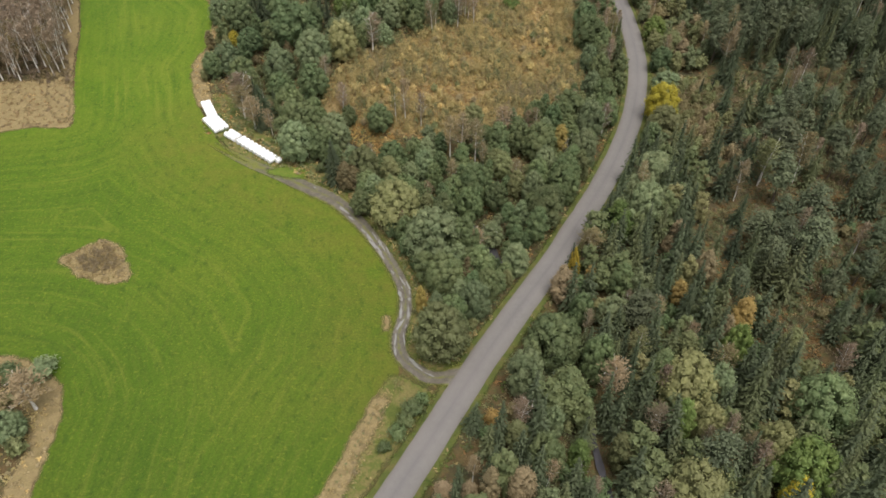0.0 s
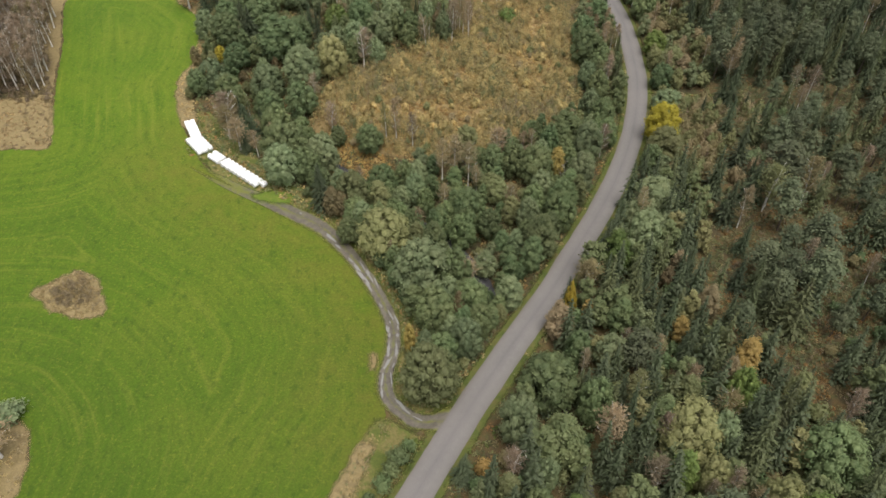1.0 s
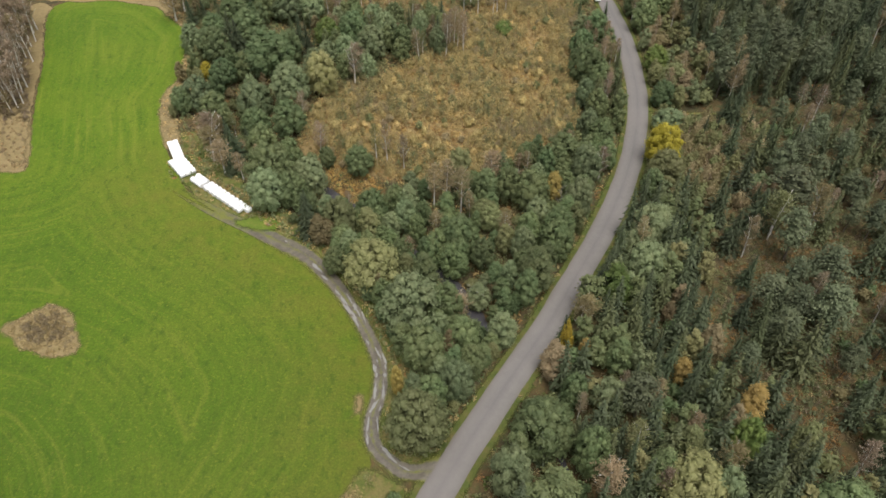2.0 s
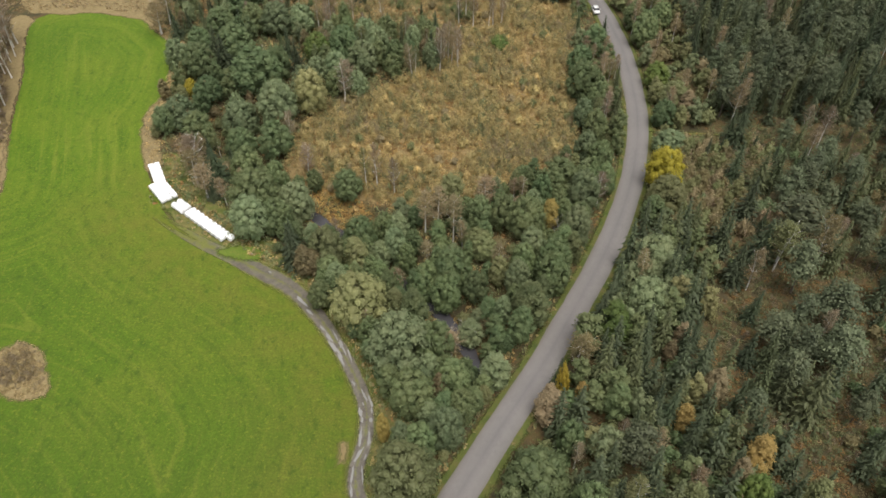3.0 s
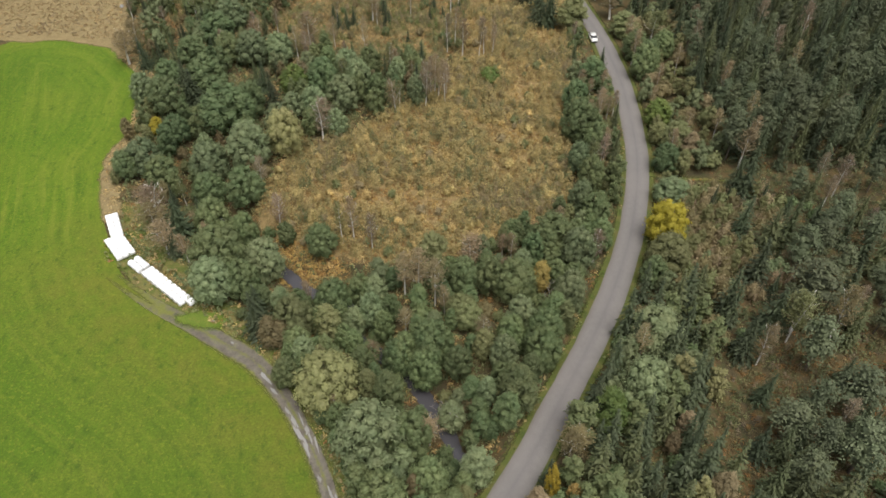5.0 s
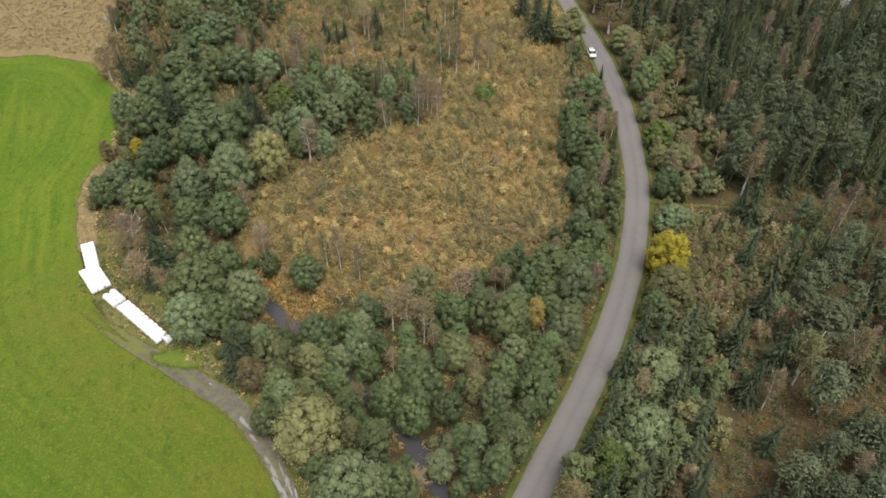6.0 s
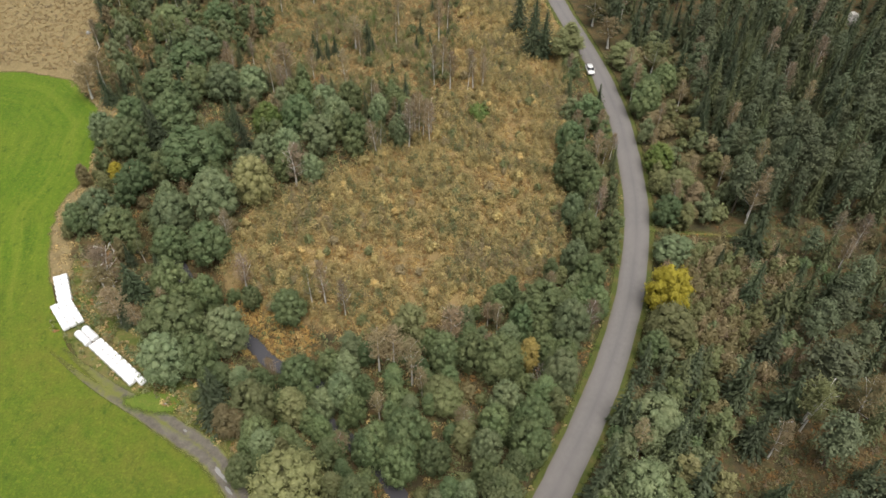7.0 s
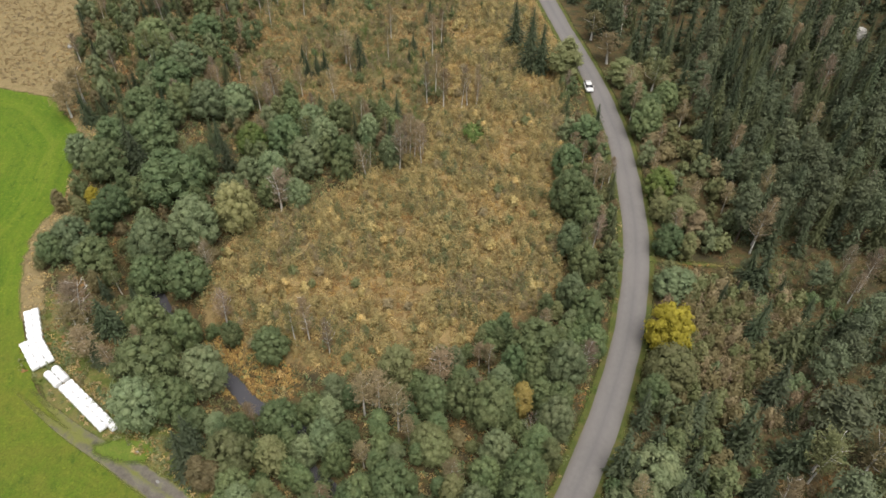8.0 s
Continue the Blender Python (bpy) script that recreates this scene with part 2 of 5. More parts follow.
ROUGH = soil_material("rough_grass", [(0.3, (0.065, 0.09, 0.018)), (0.45, (0.1, 0.115, 0.027)), (0.58, (0.17, 0.14, 0.055)), (0.72, (0.075, 0.105, 0.02))], 0.45, 0.9, 4.0, 0.15, edge=1.4)
VERGE = soil_material("verge_grass", [(0.3, (0.046, 0.067, 0.015)), (0.5, (0.08, 0.093, 0.022)), (0.7, (0.118, 0.1, 0.036))], 0.5, edge=1.2)
GREEN = soil_material("green_grass", [(0.3, (0.08, 0.125, 0.014)), (0.5, (0.105, 0.15, 0.02)), (0.7, (0.14, 0.155, 0.032))], 0.5, 0.85, 4.0, 0.12, contrast=0.5, edge=1.6)
GRAVEL = gravel_material()
FIELD = field_material()
MUD = track_material()


def water_material(name, colour):
    m, t, b = material(name)
    b.inputs["Base Color"].default_value = (*colour, 1)
    b.inputs["Roughness"].default_value = 0.06
    bump(t, b, noise_tex(t, coords(t), 2.5, 3.0), 0.15, 0.03)
    return m


WATER = water_material("stream_water", (0.062, 0.06, 0.067))
PUDDLE = water_material("puddle_water", (0.25, 0.245, 0.235))

# ---- lie of the land ----
STREAM = [(-42, 158), (-35.4, 147.5), (-26, 137.5), (-20.4, 132.9), (-16.9, 129.3), (-12, 127.4), (-8.4, 125), (-7.6, 120.8), (-5.8, 117.8), (-0.8, 113.5), (4, 108.2), (7, 103.2), (12.4, 93.2), (18.9, 77.9), (22.4, 63.7), (23.6, 49.6), (30.7, 23.6)]
ROAD = [(-40.1, -11.8), (-21.2, 22.4), (-4.7, 50.7), (4.8, 67.5), (12.7, 80.6), (20.8, 93.2), (27.1, 104.3), (33.3, 115.4), (38.1, 125.1), (43.4, 138.1), (46.8, 149.3),
        (49.1, 159.3), (50.7, 170.6), (51.8, 191.2), (51.2, 204.1), (50, 217.1), (45.3, 244.8), (38.9, 280.8), (23.6, 342.2), (0, 424.8)]
TRACK = [(3.2, 66.9), (-1.5, 67), (-4.5, 68.8), (-6.9, 71.6), (-7.5, 75.6), (-6.6, 80), (-6.9, 86), (-9.6, 92.8), (-13.2, 99.2), (-17, 104.8), (-21.8, 110.2), (-27.4, 113.8), (-34, 117.6), (-40, 120.9), (-46, 124.8), (-52, 129.2)]


def spline(pts, step):
    """A smooth line through the points, at even steps."""
    p = np.array(pts, float)
    p = np.vstack([2 * p[0] - p[1], p, 2 * p[-1] - p[-2]])
    out = []
    for i in range(1, len(p) - 2):
        n = max(2, int(np.hypot(*(p[i + 1] - p[i])) / step))
        for u in np.arange(n) / n:
            out.append(0.5 * (2 * p[i] + (p[i + 1] - p[i - 1]) * u + (2 * p[i - 1] - 5 * p[i] + 4 * p[i + 1] - p[i + 2]) * u ** 2
                              + (3 * p[i] - p[i - 1] - 3 * p[i + 1] + p[i + 2]) * u ** 3))
    out.append(p[-2])
    return np.array(out)


def away(x, y, line):
    """The distance from points to a line."""
    best = np.full(np.shape(x), 1e9)
    for (a, b), (c, d) in zip(line[:-1], line[1:]):
        u = np.clip(((x - a) * (c - a) + (y - b) * (d - b)) / ((c - a) ** 2 + (d - b) ** 2), 0, 1)
        best = np.minimum(best, np.hypot(x - a - u * (c - a), y - b - u * (d - b)))
    return best


def ease(a, b, x):
    u = np.clip((x - a) / (b - a), 0, 1)
    return u * u * (3 - 2 * u)


def height(x, y):
    """The ground's height."""
    x, y = np.asarray(x, float), np.asarray(y, float)
    yy = np.minimum(y, 470)
    z = -1.77 + 0.04 * np.clip(-11.8 - x, 0, 140) * ease(24, 106, yy) + 0.012 * np.maximum(0, yy - 94)
    z = z + 0.13 * np.clip(x - 61, 0, 240) * ease(71, 165, yy)
    base = z
    rough = 0.3 * np.sin(x * 0.27 + 1.3 * np.sin(y * 0.15)) * np.sin(y * 0.23 + np.sin(x * 0.18))
    d, dr = away(x, y, STREAM), away(x, y, ROAD)
    z = z - (z + 5.4) * np.exp(-(d / 6.2) ** 2) + rough * ease(-14, -5, x)
    k = ease(3.1, 7.5, dr)
    return base * (1 - k) + z * k + 0.4 * (1 - ease(2.8, 6.0, dr))


def mesh_from(name, verts, faces, mats, smooth=True):
    me = bpy.data.meshes.new(name)
    me.from_pydata([tuple(v) for v in verts], [], [tuple(f) for f in faces])
    for m in (mats if isinstance(mats, (list, tuple)) else [mats]):
        me.materials.append(m)
    if smooth:
        me.polygons.foreach_set("use_smooth", [True] * len(me.polygons))
    me.update()
    return me


def structure(name, me, label, category):
    return tagged(new(name, me), label, category, kind="structure")


def build_ground():
    far = [140, 190, 260, 360, 520, 800, 1300, 2200]
    xs = np.array([-v for v in far[::-1]] + list(np.arange(-120, 121, 1.5)) + far)
    ys = np.array([-2200, -1300, -800, -400, -200, -100, -50, -20] + list(np.arange(0, 250, 1.5)) + [260, 280, 310, 360, 430, 520, 700, 1000, 1500, 2400])
    gx, gy = np.meshgrid(xs, ys)
    gz = height(gx, gy)
    n, m = gx.shape
    idx = np.arange(n * m).reshape(n, m)
    faces = np.stack([idx[:-1, :-1], idx[:-1, 1:], idx[1:, 1:], idx[1:, :-1]], -1).reshape(-1, 4)
    me = mesh_from("ground", np.stack([gx, gy, gz], -1).reshape(-1, 3), faces.tolist(), GROUND)
    structure("ground", me, "brown forest floor with moss, fallen leaves and dry grass", "ground")


def inside(x, y, poly):
    """Which points lie within the outline."""
    hit = np.zeros(np.shape(x), bool)
    for (a, b), (c, d) in zip(poly, np.roll(poly, -1, axis=0)):
        cross = ((b > y) != (d > y)) & (x < (c - a) * (y - b) / (d - b + 1e-12) + a)
        hit ^= cross
    return hit


def closed(pts, step):
    """A smooth closed outline."""
    p = spline([pts[-2], pts[-1], *pts, pts[0]], step)
    n = [int(np.argmin(np.hypot(*(q - np.array(pts[-1])).T))) for q in (p[:len(p) // 2], p[len(p) // 2:])]
    return p[n[0]:len(p) // 2 + n[1]]


def sheet(name, outline, lift, grid, mat, label, category, ragged=0.3, wear_line=None, grow=0.0):
    """A patch of ground cover that follows the land, inside an outline with a ragged edge."""
    from mathutils.geometry import delaunay_2d_cdt
    rng = np.random.default_rng(len(outline))
    o = np.array(outline)
    if grow:
        way = np.roll(o, -1, axis=0) - np.roll(o, 1, axis=0)
        spin = np.sign((o[:, 0] * np.roll(o[:, 1], -1) - np.roll(o[:, 0], -1) * o[:, 1]).sum())
        o = o + grow * spin * np.column_stack([way[:, 1], -way[:, 0]]) / np.maximum(np.hypot(*way.T), 1e-6)[:, None]
    o = o + rng.normal(0, ragged, o.shape)
    gx, gy = np.meshgrid(np.arange(o[:, 0].min(), o[:, 0].max(), grid), np.arange(o[:, 1].min(), o[:, 1].max(), grid))
    ok = inside(gx, gy, o)
    gx, gy = gx[ok], gy[ok]
    far_in = away(gx, gy, np.vstack([o, o[:1]])[::2]) > grid * 0.4
    pts = [Vector(p) for p in o] + [Vector(p) for p in zip(gx[far_in], gy[far_in])]
    v, _, f, *_ = delaunay_2d_cdt(pts, [], [list(range(len(o)))], 1, 1e-4)
    v = np.array([(p.x, p.y) for p in v])
    me = mesh_from(name, np.column_stack([v, height(v[:, 0], v[:, 1]) + lift]), f, mat)
    at = me.attributes.new("rim", "FLOAT", "POINT")
    at.data.foreach_set("value", np.minimum(4, away(v[:, 0], v[:, 1], np.vstack([o, o[:1]]))))
    if wear_line is not None:
        at = me.attributes.new("wear", "FLOAT", "POINT")
        at.data.foreach_set("value", 1 - ease(2, 26, away(v[:, 0], v[:, 1], wear_line)))
        at = me.attributes.new("edge", "FLOAT", "POINT")
        at.data.foreach_set("value", away(v[:, 0], v[:, 1], np.array(FIELD_EDGE)))
    return structure(name, me, label, category)


def ribbon(name, line, half, lift, mat, label, category, crown=0.0, ragged=0.15, across=6, flat=None, part_of=None, seed=3):
    """A strip along a line, that follows the land."""
    rng = np.random.default_rng(seed)
    tan = np.gradient(line, axis=0)
    tan /= np.hypot(*tan.T)[:, None]
    nor = np.column_stack([-tan[:, 1], tan[:, 0]])
    u = np.linspace(-1, 1, across + 1)
    wob = np.convolve(rng.normal(0, 1, len(line) + 8), np.ones(5) / 5, "same")[4:-4]
    wob2 = np.convolve(rng.normal(0, 1, len(line) + 8), np.ones(5) / 5, "same")[4:-4]
    halves = np.broadcast_to(np.asarray(half, float), len(line))
    w = halves[:, None] * u[None, :] + ragged * (np.where(u > 0.9, 1, 0)[None] * wob[:, None] + np.where(u < -0.9, 1, 0)[None] * wob2[:, None])
    x = line[:, :1] + nor[:, :1] * w
    y = line[:, 1:] + nor[:, 1:] * w
    z = (height(x, y) if flat is None else np.full(x.shape, flat)) + lift + crown * (1 - u[None] ** 2)
    n, m = x.shape
    idx = np.arange(n * m).reshape(n, m)
    faces = np.stack([idx[:-1, :-1], idx[1:, :-1], idx[1:, 1:], idx[:-1, 1:]], -1).reshape(-1, 4)[:, ::-1]
    me = mesh_from(name, np.stack([x, y, z], -1).reshape(-1, 3), faces.tolist(), mat)
    at = me.attributes.new("across", "FLOAT", "POINT")
    at.data.foreach_set("value", np.tile((u + 1) / 2, n))
    at = me.attributes.new("rim", "FLOAT", "POINT")
    at.data.foreach_set("value", ((1 - np.abs(u))[None] * halves[:, None]).ravel())
    at = me.attributes.new("fade", "FLOAT", "POINT")
    at.data.foreach_set("value", np.repeat(np.interp(np.arange(n) / n, [0.62, 0.72, 0.8, 0.9, 1.0], [0, 0.06, 0.2, 0.36, 0.6]), m))
    return structure(name, me, label, category)


build_ground()
FIELD_EDGE = [(-15.7, 46.8), (-11.6, 59), (-7.4, 66.6), (-7.2, 69.8), (-8.0, 74.3), (-7.3, 79.1), (-7.1, 83.8), (-9, 90.3), (-11.6, 95.6), (-18.3, 104.5), (-23.4, 110), (-29.5, 114.2), (-37.8, 119.5), (-44.8, 125.1), (-49.2, 129.0), (-52.6, 134.2), (-56.2, 141.3), (-58.8, 150.7), (-62.4, 160.5), (-60.8, 172.8), (-62.5, 182.9), (-63.7, 192.3), (-72, 201.8), (-77.9, 207.7), (-91.2, 210.6), (-99.1, 209.4), (-104.4, 204.1), (-103, 195.4), (-96.3, 177), (-90.5, 156.9), (-84.4, 138.1), (-83, 133.3), (-89.7, 132.2), (-112.1, 127.4), (-153.4, 118), (-165.2, 82.6), (-129.8, 64.9), (-88.5, 69.6), (-71.2, 70.3), (-65.1, 68.8), (-60.1, 64.4), (-57.6, 60.2), (-57.7, 53.1), (-57.2, 46), (-55.5, 11.8), (-47.2, -23.6), (-37.8, 0), (-23.6, 26)]
ROAD_LINE, TRACK_LINE, STREAM_LINE = spline(ROAD, 1.2), spline(TRACK, 0.7), spline(STREAM, 1.5)
FIELD_LINE = closed(FIELD_EDGE, 0.8)
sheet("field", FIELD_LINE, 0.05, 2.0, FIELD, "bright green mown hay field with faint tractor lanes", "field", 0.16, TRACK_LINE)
CLEAR_EDGE = [(-29.5, 148.7), (-23.5, 167.6), (-12, 173.5), (-0.5, 184.1), (9.4, 192.9), (11.8, 206.5), (15.3, 231.3), (17.7, 271.4), (42.5, 271.4), (44.2, 241.9), (41.9, 212.4), (39.3, 188.8), (36.6, 171.1),
              (34, 149.9), (22.3, 142.8), (11.8, 135.1), (-2.8, 133.3), (-18.8, 138.1)]
sheet("clearing", closed(CLEAR_EDGE, 1.0), 0.05, 2.0, CLEARING, "felled clearing with brown bracken and dry grass", "clearing", 0.5, grow=1.5)
ribbon("verge", ROAD_LINE, 4.1, 0.06, VERGE, "grassy green and straw-coloured road verge", "verge", 0, 0.5, 8)
ribbon("road", ROAD_LINE, 2.4, 0.12, GRAVEL, "grey gravel country road with worn wheel tracks", "road", 0.1, 0.12, 16)
half = np.interp(np.arange(len(TRACK_LINE)), [0, 4, 10, 55, len(TRACK_LINE) - 42, len(TRACK_LINE) - 18, len(TRACK_LINE)], [3.4, 2.3, 2.0, 2.1, 2.9, 3.0, 2.4])
ribbon("dirt_track", TRACK_LINE, half, 0.09, MUD, "muddy gravel farm track with puddles", "track", 0, 0.5, 12)
ribbon("stream", STREAM_LINE, np.interp(STREAM_LINE[:, 1], [84, 100], [0.5, 1.2]), 0, WATER, "dark narrow forest stream", "water", 0, 0.3, 4, -5.05)

PLACED = []

# ---- dry grass patches, forest path, puddles ----
def patch(name, outline, mat, label, category, lift=0.08, ragged=0.25):
    return sheet(name, closed(outline, 0.7), lift, 1.6, mat, label, category, ragged, grow=0.9)


ISLAND = [(-69.5, 92), (-66.5, 95), (-63.2, 97), (-60.3, 95.6), (-58.3, 92.4), (-56, 88), (-59, 86.4), (-63.8, 87.6), (-67, 90.2)]
patch("dry_mound", ISLAND, STRAW, "unmown patch of dry brown grass in the green field", "dry grass", 0.12)
WOOD_FRINGE = [(-83.5, 134.5), (-85, 138), (-91, 157), (-96.8, 177), (-103.5, 195.5), (-105, 204), (-110, 206), (-109, 195), (-101.5, 176), (-96, 156), (-90, 140)]
patch("straw_fringe", WOOD_FRINGE, STRAW, "pale dry grass between the field and the birch wood", "dry grass", 0.1)
BESIDE_WOOD = [(-83, 133.5), (-89.5, 132.3), (-118, 127), (-123, 148), (-101, 150.5), (-90.5, 152.5)]
patch("straw_strip", BESIDE_WOOD, STRAW, "strip of straw-coloured grass before the birch wood", "dry grass", 0.09)
BEIGE = [(-70.5, 200.5), (-77, 206.4), (-91, 209.4), (-100, 208), (-112, 214), (-135, 265), (-88, 262), (-79, 229)]
patch("straw_field", BEIGE, STRAW, "straw-coloured unmown field", "dry grass", 0.09)
LOW_EDGE = [(-57, 30), (-57.3, 46), (-57.6, 57), (-59.5, 64.5), (-65, 68.8), (-72, 70.5), (-72.5, 67), (-67.5, 65), (-62.5, 60), (-60.8, 54), (-60.8, 40), (-60.5, 30)]
patch("straw_edge", LOW_EDGE, STRAW, "dry grass edge round the thicket", "dry grass", 0.09)
ROADSIDE = [(-33.5, 17), (-24.5, 32), (-16.8, 46.5), (-12.6, 57), (-9.9, 64.5), (-8, 67.5), (-4, 66), (-1.6, 63.2), (-4, 59.4), (-9, 51), (-17, 37), (-26, 21), (-32, 9)]
patch("rough_bank", ROADSIDE, ROUGH, "bank of olive-green rough grass between field and road", "grass", 0.1)
BANK_STRIP = [(-33.8, 16.5), (-25.2, 31), (-17.5, 46), (-13.3, 56.5), (-10.6, 63.8), (-8.8, 63.4), (-10.9, 56), (-14.9, 45.3), (-22.7, 30), (-31.2, 15.5)]
patch("straw_bank", BANK_STRIP, STRAW, "strip of tan dry grass between field and road", "dry grass", 0.13)
NORTH_EDGE = [(-56.5, 142), (-60, 151), (-62.6, 160), (-61, 172), (-62.8, 183), (-64.2, 192), (-72.3, 202), (-70, 204.5), (-60.5, 193.5), (-59.3, 183), (-57.8, 172), (-58.8, 160), (-56.5, 151), (-53.8, 144)]
patch("straw_fringe", NORTH_EDGE, STRAW, "fringe of pale dry grass along the field", "dry grass", 0.09)
TRACKSIDE = [(-9.6, 75.5), (-9.4, 79), (-9.9, 80.5), (-10.2, 78.5), (-10, 75.5)]
patch("straw_tuft", TRACKSIDE, STRAW, "small strip of straw grass beside the track", "dry grass", 0.09, 0.1)
BY_BALES = [(-57.5, 146), (-54.5, 139), (-51.5, 132), (-46, 126.5), (-38, 119.5), (-29, 114.5), (-19, 105), (-11.5, 95), (-7.5, 86), (-6, 78), (-6.5, 72), (-3.5, 68), (2, 68.5), (4.5, 73), (1.5, 78), (-1.5, 86), (-5, 96), (-12, 107),
            (-20, 118), (-30, 124), (-41, 136), (-50, 147)]
patch("rough_grass", BY_BALES, ROUGH, "rough green and straw grass beside the track", "grass", 0.04, 0.4)
BY_END = [(-37, 118.8), (-33.8, 121.0), (-30, 120.6), (-27.8, 118.2), (-30.5, 116.8), (-34, 117.2)]
patch("grass_patch", BY_END, GREEN, "patch of fresh green grass at the end of the bales", "grass", 0.12)
ROUGH_LAND = [(-33, 207.7), (4.7, 198.2), (10.5, 204), (13.5, 231), (16, 278.5), (-40.1, 278.5)]
patch("rough_land", ROUGH_LAND, HEATH_SOIL, "rough open ground with brown scrub and saplings", "ground", 0.03, 0.6)
PATH_LINE = spline([(50, 158.5), (56, 157.8), (62, 157), (68, 155), (74, 153.5)], 1.0)
ribbon("forest_path", PATH_LINE, np.linspace(1.7, 0.7, len(PATH_LINE)), 0.1, ROUGH, "grassy straw-coloured path into the forest", "path", 0, 0.4, 4)


def puddle(x, y, ln, wd, turn):
    rng = np.random.default_rng(int(x * 10 + y * 7) + 5000)
    n = 16
    a = np.linspace(0, 2 * math.pi, n, endpoint=False)
    k = 1 + rng.normal(0, 0.22, n)
    px, py = np.cos(a) * ln / 2 * k, np.sin(a) * wd / 2 * k
    c, s = math.cos(radians(turn)), math.sin(radians(turn))
    v = np.column_stack([x + px * c - py * s, y + px * s + py * c])
    z = height(v[:, 0], v[:, 1]) + 0.125
    verts = [(x, y, float(height(x, y)) + 0.125)] + [tuple(q) for q in np.column_stack([v, z])]
    faces = [(0, i + 1, (i + 1) % n + 1) for i in range(n)]
    structure("puddle", mesh_from("puddle", verts, faces, PUDDLE), "shallow pale puddle in the muddy track", "puddle")


rng = np.random.default_rng(11)
k = 7
while k < len(TRACK_LINE) - 36:
    (x0, y0), (x1, y1) = TRACK_LINE[k], TRACK_LINE[k + 1]
    turn = math.degrees(math.atan2(y1 - y0, x1 - x0))
    nx, ny = -(y1 - y0), x1 - x0
    q = math.hypot(nx, ny)
    for side, chance in ((-0.7, 0.75), (0.65, 0.5)):
        if rng.random() < (chance if k < 60 else chance * 0.6):
            off = side + rng.normal(0, 0.22)
            puddle(x0 + nx / q * off, y0 + ny / q * off, rng.uniform(0.7, 3.0), rng.uniform(0.2, 0.6), turn + rng.normal(0, 7))
    k += int(rng.integers(2, 5))


# ---- wrapped bales ----
def film_material():
    m, t, b = material("bale_film_white")
    f = noise_tex(t, coords(t, 1, 1, 4), 3.0, 4.0)
    t.links.new(ramp(t, f, [(0.3, (0.74, 0.75, 0.76)), (0.7, (0.84, 0.84, 0.85))]), b.inputs["Base Color"])
    b.inputs["Roughness"].default_value = 0.32
    bump(t, b, f, 0.35, 0.03)
    return m


FILM = film_material()


def bale_mesh(seed):
    """A round bale lying on its side, with soft shoulders and slack film."""
    rng = np.random.default_rng(seed)
    prof = [(-0.57, 0.0), (-0.57, 0.3), (-0.56, 0.5), (-0.5, 0.59), (-0.38, 0.62), (0, 0.63), (0.38, 0.62), (0.5, 0.59), (0.56, 0.5), (0.57, 0.3), (0.57, 0.0)]
    verts, faces, n = [], [], 20
    for x, r in prof:
        for j in range(n):
            q = 2 * math.pi * j / n
            k = r * (1 + rng.normal(0, 0.008))
            z = 0.6 + k * math.sin(q)
            verts.append((x * (1 + rng.normal(0, 0.006)), k * math.cos(q) * 1.02, max(0.0, z)))
    for i in range(len(prof) - 1):
        for j in range(n):
            faces.append((i * n + j, i * n + (j + 1) % n, (i + 1) * n + (j + 1) % n, (i + 1) * n + j))
    return mesh_from("wrapped_bale", verts, faces, FILM)


BALES = [bale_mesh(k) for k in range(4)]


def bale(x, y, turn):
    ob = new("wrapped_bale", BALES[random.randrange(4)])
    ob.matrix_world = pose(x, y, float(height(x, y)) + 0.03, random.gauss(0, 1.2), 0, turn + random.gauss(0, 2.5))
    PLACED.append((x, y, 0.4))
    tagged(ob, "round silage bale in white plastic film, stacked beside the field", "bale", "wrapped silage bales")


def bale_row(x, y, dx, dy, counts, turn):
    """Columns of bales side by side: rows of (sideways step, first, how many)."""
    n = math.hypot(dx, dy)
    dx, dy = dx / n, dy / n
    for side, first, many in counts:
        for k in range(first, first + many):
            bale(x + dx * 1.26 * k + dy * 1.15 * side, y + dy * 1.26 * k - dx * 1.15 * side, turn)


bale_row(-46.68, 131.65, 0.777, -0.63, [(0, 3, 10), (1, 3, 9)], -129.0)
for k in (0, 1, 2):
    bale(-46.8 + 0.87 * k, 131.75 - 0.705 * k, -39.0)
    bale(-47.61 + 0.87 * k, 130.75 - 0.705 * k, -39.0)
bale_row(-51.04, 136.64, 0.64, -0.77, [(0, -1, 5), (1, -1, 5), (2, -1, 5)], 39.7)
bale_row(-54.63, 143.17, 0.46, -0.89, [(0, 0, 5), (1, 0, 5)], 27.3)


# ---- car ----
def plain(name, colour, rough, metal=0.0, coat=0.0):
    m, t, b = material(name)
    b.inputs["Roughness"].default_value, b.inputs["Metallic"].default_value, b.inputs["Coat Weight"].default_value = rough, metal, coat
    f = noise_tex(t, coords(t), 3.0, 4.0)
    t.links.new(mix(t, colour, tuple(c * 0.8 for c in colour), f), b.inputs["Base Color"])
    return m


PAINT, RUBBER, RIM = plain("car_paint_white", (0.78, 0.78, 0.77), 0.3, 0, 0.6), plain("tyre_rubber", (0.02, 0.02, 0.02), 0.8), plain("wheel_rim", (0.5, 0.5, 0.5), 0.35, 0.9)
GLASS, LAMP, RED = plain("car_glass", (0.02, 0.022, 0.025), 0.05), plain("headlight_glass", (0.6, 0.6, 0.62), 0.1), plain("tail_light", (0.3, 0.02, 0.02), 0.2)


